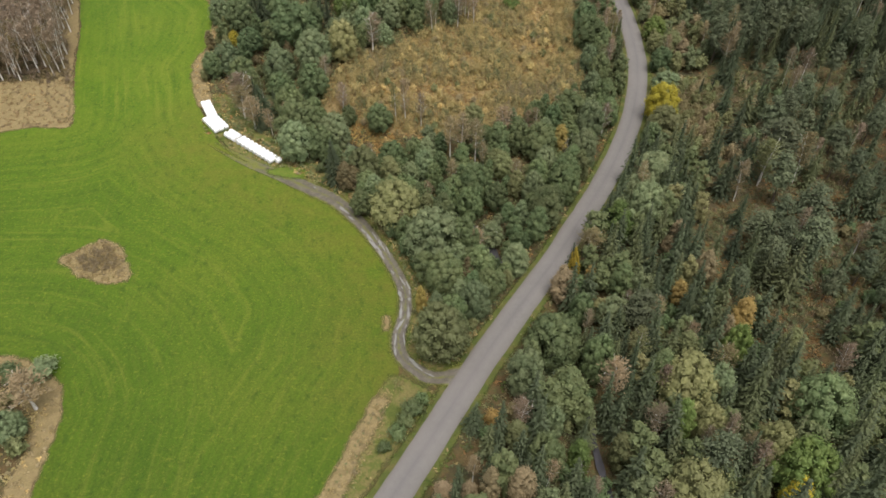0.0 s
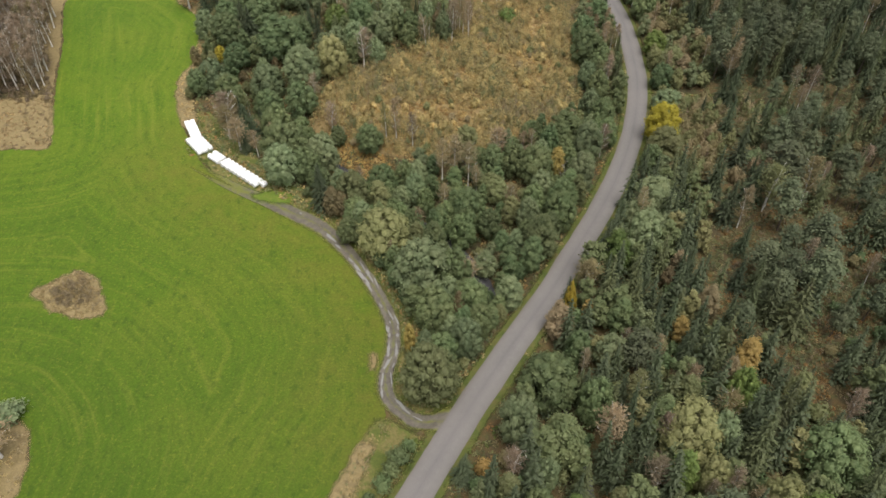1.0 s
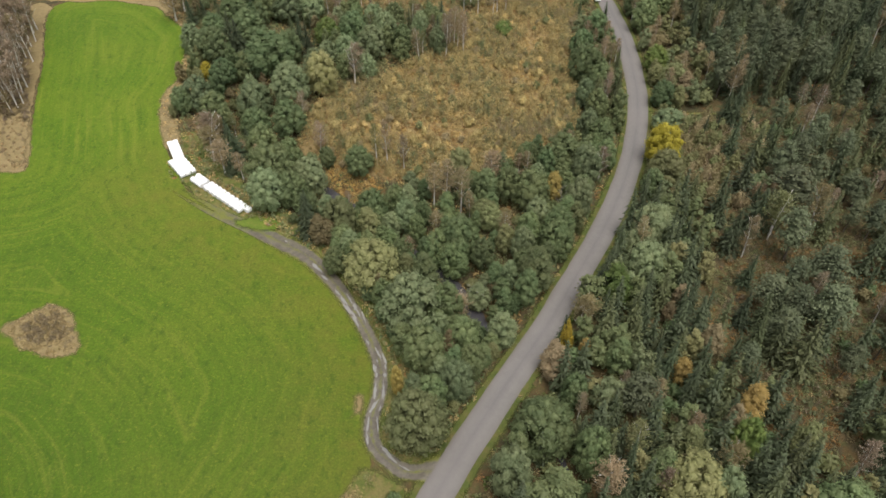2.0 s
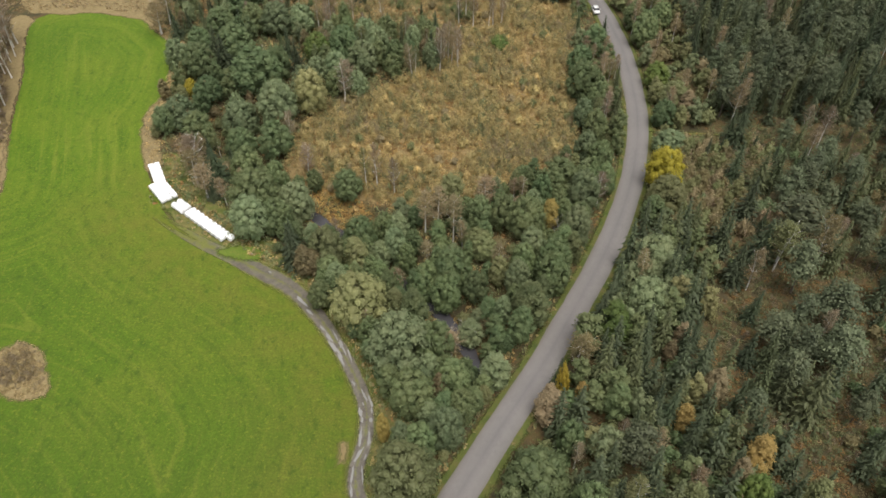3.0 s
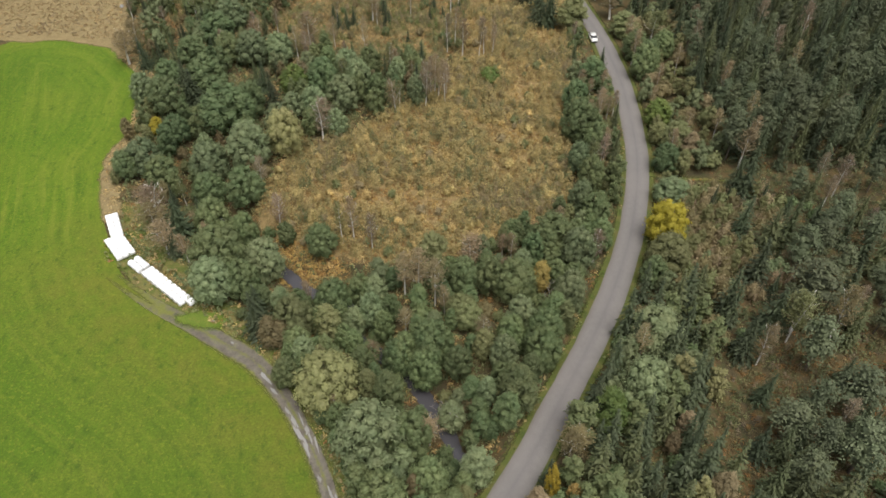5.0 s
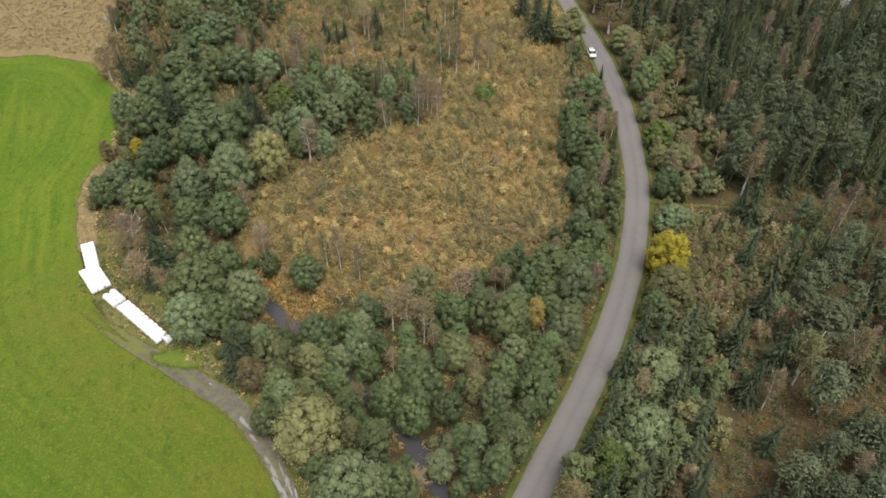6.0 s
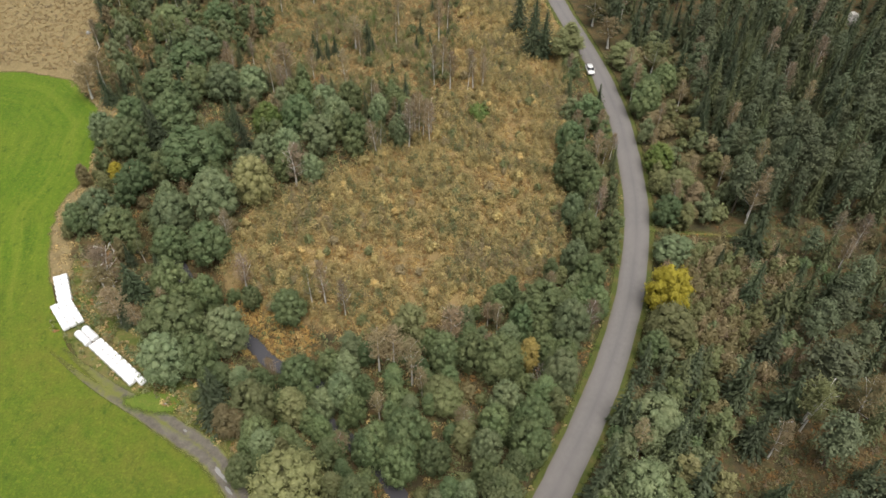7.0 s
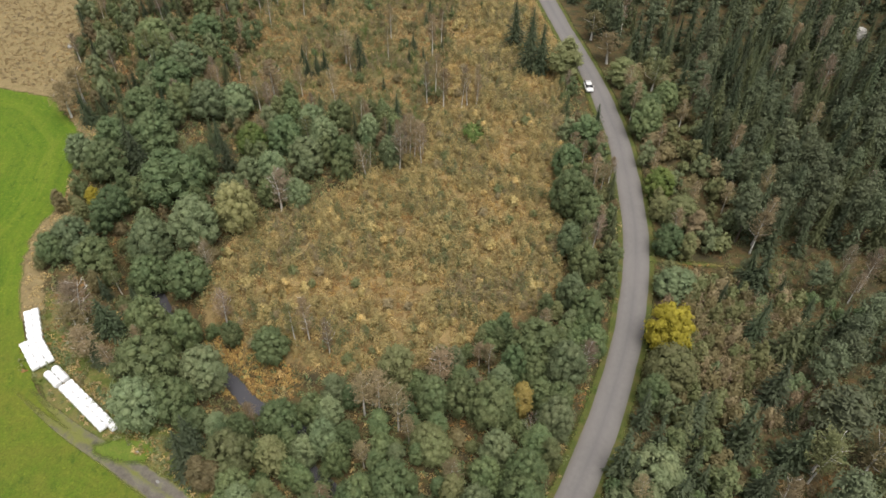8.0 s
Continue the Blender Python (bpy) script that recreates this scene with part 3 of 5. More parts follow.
def part(name, bm, mat, parent, label=""):
    me = bpy.data.meshes.new(name)
    bm.to_mesh(me)
    bm.free()
    me.materials.append(mat)
    ob = new(name, me)
    ob.parent = parent
    return tagged(ob, label)


def block(sections, bevel=0.05):
    """A body from cross-sections along its length: rows of (y, half width, bottom, top, half width at the top)."""
    bm = bmesh.new()
    loops = [[bm.verts.new(v) for v in ((-w, y, lo), (w, y, lo), (w, y, (lo + hi) / 2), (t, y, hi), (-t, y, hi), (-w, y, (lo + hi) / 2))] for y, w, lo, hi, t in sections]
    for a, b in zip(loops, loops[1:]):
        for i in range(6):
            bm.faces.new((a[i], a[(i + 1) % 6], b[(i + 1) % 6], b[i]))
    bm.faces.new(loops[0][::-1])
    bm.faces.new(loops[-1])
    bmesh.ops.recalc_face_normals(bm, faces=bm.faces)
    bmesh.ops.bevel(bm, geom=bm.edges[:], offset=bevel, segments=2, affect="EDGES")
    for f in bm.faces:
        f.smooth = True
    return bm


def quad(pts, thick=0.012):
    bm = bmesh.new()
    f = bm.faces.new([bm.verts.new(p) for p in pts])
    r = bmesh.ops.extrude_face_region(bm, geom=[f])
    bmesh.ops.translate(bm, vec=f.normal * -thick if f.normal.length else Vector((0, 0, -thick)), verts=[v for v in r["geom"] if isinstance(v, bmesh.types.BMVert)])
    bmesh.ops.recalc_face_normals(bm, faces=bm.faces)
    return bm


def wheel(root, x, y):
    bm = bmesh.new()
    bmesh.ops.create_cone(bm, cap_ends=True, segments=20, radius1=0.32, radius2=0.32, depth=0.2, matrix=pose(x, y, 0.32, 0, 90, 0))
    bmesh.ops.bevel(bm, geom=bm.edges[:], offset=0.02, segments=1, affect="EDGES")
    w = part("wheel", bm, RUBBER, root, "black rubber tyre")
    bm = bmesh.new()
    bmesh.ops.create_cone(bm, cap_ends=True, segments=16, radius1=0.2, radius2=0.16, depth=0.05, matrix=pose(x + math.copysign(0.1, x), y, 0.32, 0, math.copysign(90, x), 0))
    part("rim", bm, RIM, w, "grey metal rim")


def car(x, y, turn):
    root = new("car")
    root.matrix_world = pose(x, y, float(height(x, y)) + 0.2, 0, 0, turn)
    tagged(root, "small white hatchback car on the gravel road", "car")
    part("body", block([(-2.1, 0.78, 0.35, 0.62, 0.72), (-1.95, 0.86, 0.22, 0.78, 0.8), (-1.0, 0.88, 0.2, 0.92, 0.82), (0.9, 0.88, 0.2, 0.95, 0.82), (1.8, 0.86, 0.22, 0.95, 0.78), (2.05, 0.78, 0.32, 0.85, 0.7)]), PAINT, root, "white painted body")
    part("roof", block([(-0.55, 0.62, 1.32, 1.42, 0.56), (0.2, 0.64, 1.36, 1.47, 0.58), (1.25, 0.62, 1.32, 1.43, 0.55)], 0.03), PAINT, root, "white roof")
    part("cabin", block([(-1.15, 0.76, 0.85, 0.98, 0.72), (-0.5, 0.78, 0.85, 1.37, 0.58), (1.2, 0.78, 0.85, 1.38, 0.58), (1.9, 0.74, 0.85, 1.0, 0.68)], 0.02), GLASS, root, "dark tinted window band")
    for s in (-1, 1):
        part("pillar", block([(0.3, 0.035, 0.92, 1.36, 0.03), (0.4, 0.035, 0.92, 1.36, 0.03)], 0.008), PAINT, root).location = (s * 0.71, 0, 0)
        part("headlight", block([(-2.1, 0.14, 0.55, 0.68, 0.12), (-2.0, 0.14, 0.55, 0.7, 0.12)], 0.02), LAMP, root, "clear headlight").location = (s * 0.6, -0.03, 0)
        part("tail_light", block([(2.0, 0.1, 0.65, 0.9, 0.08), (2.08, 0.1, 0.65, 0.88, 0.08)], 0.02), RED, root, "red tail light").location = (s * 0.64, 0, 0)
        part("mirror", block([(-0.75, 0.1, 0.95, 1.1, 0.09), (-0.62, 0.1, 0.95, 1.1, 0.09)], 0.02), PAINT, root, "white door mirror").location = (s * 0.97, 0, 0)
        for wy in (-1.3, 1.3):
            wheel(root, s * 0.78, wy)
    part("grille", block([(-2.13, 0.4, 0.38, 0.52, 0.38), (-2.06, 0.4, 0.38, 0.52, 0.38)], 0.01), RUBBER, root, "black grille")


car(48.0, 214.8, 4)


# ---- boulder and stones ----
ROCK = soil_material("rock_pale", [(0.3, (0.16, 0.15, 0.14)), (0.5, (0.36, 0.35, 0.33)), (0.7, (0.5, 0.48, 0.46))], 1.1, 0.9, 5.0, 0.1)


def stone(name, x, y, sx, sy, sz, sink, label, seed, category):
    bm = bmesh.new()
    bmesh.ops.create_icosphere(bm, subdivisions=3, radius=1)
    for v in bm.verts:
        v.co *= 1 + 0.28 * noise.noise(v.co * 1.3 + Vector((seed, 0, 0))) + 0.1 * noise.noise(v.co * 4)
        v.co = Vector((v.co.x * sx, v.co.y * sy, v.co.z * sz))
    me = bpy.data.meshes.new(name)
    bm.to_mesh(me)
    bm.free()
    me.materials.append(ROCK)
    ob = new(name, me)
    ob.location = (x, y, float(height(x, y)) + sz - sink)
    return tagged(ob, label, category)


PLACED += [(114.5, 226.5, 5.0), (113, 221, 4.0), (111.5, 216.5, 2.5)]
stone("boulder", 114.5, 226.5, 1.5, 1.3, 2.1, 0.4, "large pale grey boulder among the conifers", 2.0, "rock")
stone("stone", -30.5, 118.4, 0.28, 0.24, 0.2, 0.06, "small white stone beside the track", 5.0, "rock")
stone("stone", -80.5, 228.4, 0.6, 0.5, 0.5, 0.1, "pale stone at the corner of the straw field", 9.0, "rock")

# ---- trees ----
def unit(v):
    return v / np.maximum(np.linalg.norm(v, axis=-1, keepdims=True), 1e-9)


def cards(name, places, normals, ups, widths, lengths, rng, core=None):
    """Many small leaves or sprays as one mesh, round a shaded inner mass."""
    n = unit(normals)
    u = unit(ups - n * (ups * n).sum(1, keepdims=True))
    s = np.cross(u, n)
    w, l = widths[:, None] * 0.6, lengths[:, None] * 0.6
    tilt = rng.uniform(-0.6, 0.6, (len(places), 1))
    verts = np.stack([places - u * l - s * w, places - u * l * (1 + tilt) * 0.8 + s * w, places + u * l + s * w * tilt], 1).reshape(-1, 3)
    tris = np.arange(len(verts)).reshape(-1, 3)
    if core is not None:
        tris = np.vstack([tris, core[1] + len(verts)])
        verts = np.vstack([verts, core[0]])
    me = bpy.data.meshes.new(name)
    me.vertices.add(len(verts))
    me.vertices.foreach_set("co", verts.ravel())
    me.loops.add(tris.size)
    me.loops.foreach_set("vertex_index", tris.ravel())
    me.polygons.add(len(tris))
    me.polygons.foreach_set("loop_start", np.arange(0, tris.size, 3))
    me.polygons.foreach_set("loop_total", np.full(len(tris), 3))
    me.update()
    me.validate()
    return me


def lumps(centres, radii, stretch, rng):
    """Uneven twenty-sided lumps: the dense inside of a crown."""
    bm = bmesh.new()
    bmesh.ops.create_icosphere(bm, subdivisions=1, radius=1)
    ball = np.array([v.co[:] for v in bm.verts])
    f = np.array([[v.index for v in face.verts] for face in bm.faces])
    bm.free()
    verts = [c + ball * rng.uniform(0.8, 1.15, (12, 1)) * q * np.array([1, 1, stretch]) for c, q in zip(centres, radii)]
    return np.vstack(verts), np.vstack([f + 12 * k for k in range(len(verts))])


def tube(verts, faces, pts, radii, sides=5):
    """Adds a tapered tube along the points."""
    pts = np.array(pts, float)
    for k, (p, r) in enumerate(zip(pts, radii)):
        d = unit((pts[min(k + 1, len(pts) - 1)] - pts[max(k - 1, 0)])[None])[0]
        a = unit(np.cross(d, [0.31, 0.95, 0.05])[None])[0]
        b = np.cross(d, a)
        for j in range(sides):
            q = 2 * math.pi * j / sides
            verts.append(p + r * (a * math.cos(q) + b * math.sin(q)))
        if k:
            o = len(verts) - 2 * sides
            for j in range(sides):
                faces.append((o + j, o + (j + 1) % sides, o + sides + (j + 1) % sides, o + sides + j))


def trunk_mesh(name, h, r, rng, limbs, reach, lowest=0.35, rise=0.5, bend=0.03, mat=None, sides=6, twigs=0):
    """A tapered trunk with limbs that rise outwards."""
    verts, faces = [], []
    b = rng.normal(0, bend * h, 2)
    line = [np.array([b[0] * u * u, b[1] * u * u, h * u - 0.3 * (u == 0)]) for u in np.linspace(0, 1, 6)]
    tube(verts, faces, line, r * np.array([1.25, 0.85, 0.68, 0.5, 0.3, 0.06]), sides)
    for k in range(limbs):
        u = lowest + (0.95 - lowest) * (k + rng.random() * 0.6) / limbs
        q = k * 2.4 + rng.random()
        o = np.array([b[0] * u * u, b[1] * u * u, h * u])
        ln = reach * (1.15 - u * 0.7) * (0.75 + 0.5 * rng.random())
        d = np.array([math.cos(q), math.sin(q), rise * (0.6 + 0.8 * rng.random())])
        mid, end = o + d * ln * 0.5, o + d * ln + np.array([0, 0, 0.12 * ln])
        tube(verts, faces, [o, mid, end], [r * 0.34 * (1.2 - u), r * 0.22 * (1.2 - u), 0.012], 4)
        for _ in range(twigs):
            s = o + (end - o) * rng.uniform(0.3, 0.95)
            tube(verts, faces, [s, s + np.array([rng.normal(0, 0.5), rng.normal(0, 0.5), rng.uniform(0.1, 0.8)]) * ln * 0.45], [0.025, 0.008], 3)
    return mesh_from(name, verts, faces, mat or BARK)


def broadleaf(seed, h, r, leaves, size, low=0.1, n=22, lump=0.34, peak=0.38, blunt=0.6, stretch=1.1, ragged=0.13, core=0.74):
    """A crown of many leafy clumps, each with its own loose outline and shaded gaps between."""
    rng = np.random.default_rng(seed)
    k = np.arange(n)
    v = ((k + 0.5) / n) ** 0.85
    side = np.where(v > peak, (v - peak) / (1.06 - peak), (peak - v) / (peak + 0.3))
    prof = np.clip(1 - side ** 2.1, 0.02, 1) ** blunt
    c = r * lump * rng.uniform(0.72, 1.25, n) * (1.12 - 0.32 * v)
    off = np.maximum(0, r * prof - c * 0.9) * rng.uniform(0.8, 1.08, n)
    q = k * 2.4 + rng.normal(0, 0.3, n) + seed
    z = h * low + 0.8 * c + v * np.maximum(0, h * (1 - low) - c * (stretch + 0.8)) * rng.uniform(0.96, 1.03, n)
    o = np.column_stack([np.cos(q) * off, np.sin(q) * off, z])
    m = leaves * 3
    pick = rng.choice(n, m, p=c * c / (c * c).sum())
    out = np.column_stack([np.cos(q), np.sin(q), np.zeros(n)])[pick] * (off / r)[pick][:, None]
    d = unit(unit(rng.normal(0, 1, (m, 3))) + out * 0.55 + [0, 0, 0.3])
    far = 0.76 + np.minimum(0.65, rng.exponential(ragged, m))
    p = o[pick] + d * (c[pick] * far)[:, None] * np.array([1, 1, stretch])
    ok = p[:, 2] > 0.02 * h
    for j in range(n):
        e = (p - o[j]) / (c[j] * np.array([1, 1, stretch]))
        ok &= (e * e).sum(1) > 0.6 ** 2
    p, d = p[ok][:leaves], d[ok][:leaves]
    i = len(p)
    nor = d * 0.75 + unit(p - [0, 0, h * 0.4]) * 0.45 + rng.normal(0, 0.42, (i, 3)) + [0, 0, 0.2]
    ups = d * 0.25 + rng.normal(0, 0.45, (i, 3)) + [0, 0, 1.0]
    axis = np.column_stack([np.zeros((3, 2)), h * (low + (0.92 - low) * np.array([0.3, 0.5, 0.68]))])
    inner = lumps(np.vstack([o, axis]), np.concatenate([c * core, r * 0.5 * np.array([1, 0.95, 0.7])]), stretch, rng) if core else None
    return cards("crown", p, nor, ups, size * rng.uniform(0.45, 0.9, i), size * rng.uniform(0.8, 1.7, i), rng, inner)


def spruce(seed, h, r, whorls, sprays, width):
    """Whorls of drooping branches with side sprays, shorter and steeper towards the tip."""
    rng = np.random.default_rng(seed)
    P, U, N, S = [], [], [], []
    for w in range(whorls):
        u = 0.05 + 0.93 * (w / (whorls - 1)) ** 0.95
        reach = r * (1 - u) ** 0.9 + 0.12
        many = max(4, int(round(9 * (1 - u) + 3)))
        turn = rng.random() * 6.28
        for b in range(many):
            q = turn + 6.283 * b / many + rng.normal(0, 0.16)
            ln = reach * rng.uniform(0.6, 1.35)
            out = np.array([math.cos(q), math.sin(q), 0.0])
            side = np.array([-out[1], out[0], 0.0])
            rise = rng.normal(0.02, 0.06) + 0.5 * max(0.0, u - 0.72)
            k = max(3, int(sprays * (0.35 + 0.65 * (1 - u))))
            f = rng.uniform(0.2, 1.0, k) ** 0.75
            s = rng.choice([-1.0, 1.0], k) * rng.uniform(0.2, 0.75, k)
            fan = (1.1 - f)[:, None] * ln * 0.36 * s[:, None] * side
            p = out * (ln * f)[:, None] + fan
            p[:, 2] = h * u + ln * (rise * f - 0.3 * f * f) + rng.normal(0, 0.05, k)
            P.append(p)
            U.append(out + side * s[:, None] + np.array([0, 0, -0.25]) + rng.normal(0, 0.12, (k, 3)))
            N.append(np.array([0, 0, 0.9]) + out * 0.35 + rng.normal(0, 0.3, (k, 3)))
            S.append(np.full(k, 0.55 + 0.6 * (1 - u)))
    P, U, N, S = np.vstack(P), np.vstack(U), np.vstack(N), np.concatenate(S)
    k = len(P)
    ring, levels = 7, 5
    verts = [(math.cos(6.283 * j / ring) * r * 0.38 * (1 - v) ** 0.9, math.sin(6.283 * j / ring) * r * 0.38 * (1 - v) ** 0.9, h * (0.06 + 0.9 * v)) for v in np.linspace(0, 0.98, levels) for j in range(ring)]
    tris = []
    for i in range(levels - 1):
        for j in range(ring):
            a, b = i * ring + j, i * ring + (j + 1) % ring
            tris += [(a, b, b + ring), (a, b + ring, a + ring)]
    return cards("crown", P, N, U, width * rng.uniform(0.6, 1.2, k) * S, width * 2.0 * rng.uniform(0.7, 1.3, k) * S, rng, (np.array(verts), np.array(tris)))


def birch(seed, h, r, leaves, size, low=0.3, hang=0.4, thin=1.0):
    """A loose upright crown of fine twigs and leaves on fanned strands; thin strands are bare twigs."""
    rng = np.random.default_rng(seed)
    strands = max(24, leaves // 8)
    P, U = [], []
    for k in range(strands):
        u = low + (0.98 - low) * rng.random() ** 0.8
        q = rng.random() * 6.283
        wide = r * math.sin(math.pi * min(1, 0.12 + (u - low) / (1 - low) * 0.86)) ** 0.7
        ln = wide * rng.uniform(0.4, 1.2)
        tip = np.array([math.cos(q) * ln, math.sin(q) * ln, h * u + 0.5 * ln])
        root = np.array([0, 0, h * u - 0.8 * ln])
        for j in range(leaves // strands):
            f = rng.uniform(0.3, 1.0)
            P.append(root + (tip - root) * f + rng.normal(0, 0.15, 3) - np.array([0, 0, hang * f * f * rng.random()]))
            U.append((tip - root) * 0.6 + rng.normal(0, 0.25, 3) + np.array([0, 0, rng.uniform(-0.6, 0.5)]))
    P, U = np.array(P), np.array(U)
    k = len(P)
    out = P * [1, 1, 0]
    return cards("crown", P, unit(out) * 0.5 + rng.normal(0, 0.6, (k, 3)) + [0, 0, 0.35], U, size * thin * rng.uniform(0.4, 0.8, k), size * rng.uniform(0.8, 1.7, k) / thin ** 0.6, rng)


PROTO = {}


def prototype(kind, variant, cheap=False):
    """The meshes of one kind of tree, made once: crown, trunk, own height and own half width."""
    key = (kind, variant, cheap)
    if key in PROTO:
        return PROTO[key]
    s = 100 * variant + 7
    rng = np.random.default_rng(s)
    if kind == "broadleaf":
        h, r = 9.0, 3.5
        crown = broadleaf(s, h, r, 900 if cheap else 3100, 0.42 if cheap else 0.25, 0.04, 20 if cheap else 54 + 3 * variant, 0.24 + 0.02 * (variant % 3), ragged=0.28, core=0.82)
        trunk = trunk_mesh("trunk", h * 0.85, 0.17, rng, 7, 2.8)
    elif kind == "tall":
        h, r = 11.0, 2.5
        crown = broadleaf(s + 1, h, r, 750 if cheap else 2300, 0.38 if cheap else 0.24, 0.04, 14 if cheap else 32 + 2 * variant, 0.34, 0.32, 0.75, 1.3, 0.18)
        trunk = trunk_mesh("trunk", h * 0.9, 0.16, rng, 7, 2.0)
    elif kind == "spruce":
        h, r = 12.0, 2.1
        crown = spruce(s + 2, h, r, 17 if cheap else 24, 5 if cheap else 14, 0.36 if cheap else 0.2)
        trunk = trunk_mesh("trunk", h * 0.97, 0.16, rng, 0, 0, bend=0.005)
    elif kind == "pine":
        h, r = 11.0, 2.3
        crown = broadleaf(s + 3, h, r, 500 if cheap else 1200, 0.42 if cheap else 0.25, 0.26, 13 if cheap else 20, 0.38, 0.35, 0.8, 0.85, 0.3, 0.5)
        trunk = trunk_mesh("trunk", h * 0.95, 0.15, rng, 9, 1.7, 0.35, 0.3)
    elif kind == "birch":
        h, r = 11.0, 1.8
        crown = birch(s + 4, h, r, 460 if cheap else 1250, 0.35 if cheap else 0.215, 0.36, 0.5, 0.75)
        trunk = trunk_mesh("trunk", h * 0.97, 0.14, rng, 9, 1.6, 0.35, 1.1, 0.03, BIRCH_BARK, 5, 1)
    elif kind == "bare":
        h, r = 10.0, 1.6
        crown = birch(s + 5, h, r, 500 if cheap else 1100, 0.3 if cheap else 0.22, 0.26, 0.1, 0.45)
        trunk = trunk_mesh("trunk", h * 0.97, 0.13, rng, 12, 1.5, 0.3, 1.3, 0.05, BIRCH_BARK, 5, 2)
    elif kind == "bush":
        h, r = 2.6, 1.5
        crown = broadleaf(s + 6, h, r, 180 if cheap else 400, 0.38 if cheap else 0.24, 0.0, 7 if cheap else 8 + variant, 0.44, 0.3, 0.7, 1.2, 0.25, 0.62)
        trunk = trunk_mesh("trunk", h * 0.8, 0.05, rng, 3, 0.9, 0.1, 1.0, sides=4)
    else:
        h, r = 7.0, 2.0
        crown = None
        trunk = trunk_mesh("trunk", h, 0.11, rng, 14, 2.4, 0.2, 0.7, 0.08, DEAD_WOOD, 5, 4)
    PROTO[key] = (crown, trunk, h, r)
    return PROTO[key]


NAMES = {"broadleaf": "broadleaf_tree", "tall": "broadleaf_tree", "spruce": "spruce_tree", "pine": "pine_tree", "birch": "birch_tree", "bare": "birch_tree", "bush": "bush", "dead": "dead_tree"}
LOOKS = {"green": "green", "grey_green": "grey-green", "fresh_green": "fresh green", "dark_green": "dark green", "olive": "olive-green", "lime_yellow": "pale yellow-green",
         "yellow": "bright autumn-yellow", "orange": "orange autumn", "tan": "tan autumn", "brown": "withered brown", "grey_brown": "bare grey-brown", "spruce": "dark green",
         "spruce_olive": "olive-green", "pine": "grey-green", "rust": "rust-brown", "sapling": "light olive", "straw": "straw-coloured", "scrub": "olive-brown"}
FORMS = {"broadleaf": "round-crowned deciduous tree", "tall": "narrow-crowned deciduous tree", "spruce": "cone-shaped spruce",
         "pine": "slender pine", "birch": "slim pale-stemmed birch", "bare": "leafless white-stemmed birch",
         "bush": "low shrub", "dead": "bleached bare dead tree"}
COUNT = {}
SURPLUS = {}


def tree(kind, x, y, h, r, colour, group, beside, lean=0.0, variant=None):
    """One tree with trunk and crown."""
    rng = random
    variants = {"broadleaf": 5, "tall": 4, "spruce": 4, "pine": 4, "birch": 4, "bare": 3, "bush": 4, "dead": 3}[kind]
    crown, trunk, ph, pr = prototype(kind, rng.randrange(variants) if variant is None else variant)
    z = float(height(x, y))
    place = Matrix.LocRotScale((x, y, z), Euler((rng.gauss(0, 0.03) + lean, rng.gauss(0, 0.03), rng.random() * 6.28)), (r / pr, r / pr, h / ph))
    PLACED.append((x, y, r))
    COUNT[NAMES[kind]] = COUNT.get(NAMES[kind], 0) + 1
    if COUNT[NAMES[kind]] > 290:
        crown, trunk, _, _ = prototype(kind, 1, True)
        rows = SURPLUS.setdefault(NAMES[kind], [])
        rows.append((trunk, place, trunk.materials[0]))
        rows.append((crown, place, LEAF[colour]))
        return None
    root = new(NAMES[kind])
    root.matrix_world = place
    look_of = "" if kind == "dead" else LOOKS[colour] + " "
    tagged(root, look_of + FORMS[kind] + " " + beside, "bush" if kind == "bush" else "tree", group)
    t = new("trunk", trunk)
    t.parent = root
    if crown is not None:
        c = new("crown", crown)
        c.parent = root
        if not crown.materials:
            crown.materials.append(None)
        c.material_slots[0].link = "OBJECT"
        c.material_slots[0].material = LEAF[colour]
    return root


def choose(table):
    """Picks from rows of (weight, ...)."""
    k = random.random() * sum(row[0] for row in table)
    for row in table:
        k -= row[0]
        if k <= 0:
            return row[1:]
    return table[-1][1:]


def free(x, y, gap):
    return all((x - a) ** 2 + (y - b) ** 2 > (gap * 0.5 + c * 0.62) ** 2 for a, b, c in PLACED)


def plant(kind, colour, beside, rows):
    """Trees that stand on their own: place, height and half width."""
    for x, y, h, r in rows:
        tree(kind, x, y, h, r, colour, FORMS[kind].split(" with")[0] + "s " + beside, beside)


plant("broadleaf", "lime_yellow", "between the track and the road", [(-8.7, 103.6, 10.6, 5.1)])
plant("broadleaf", "green", "between the track and the road", [(-15.9, 106.5, 5.9, 2.4), (3.5, 94.8, 10.6, 3.4), (0.1, 85.4, 9.4, 3.6), (6.1, 88.3, 9.4, 2.9), (7.6, 84.0, 7.7, 2.3), (5.4, 108.9, 8.3, 3.0), (24.1, 110.0, 9.4, 3.0), (6.0, 110.8, 8.3, 2.7), (20.7, 124.1, 9.4, 3.7), (16.5, 125.7, 8.3, 2.8), (19.3, 113.5, 8.8, 2.5), (24.6, 113.7, 9.4, 3.1), (7.1, 112.8, 9.4, 3.5), (-6.0, 125.5, 8.3, 2.6), (-10.8, 123.6, 8.8, 3.4), (-1.6, 118.0, 7.1, 1.9), (2.3, 113.0, 8.3, 2.7), (-12.5, 117.8, 7.1, 1.8), (-26.6, 125.3, 8.3, 3.4)])
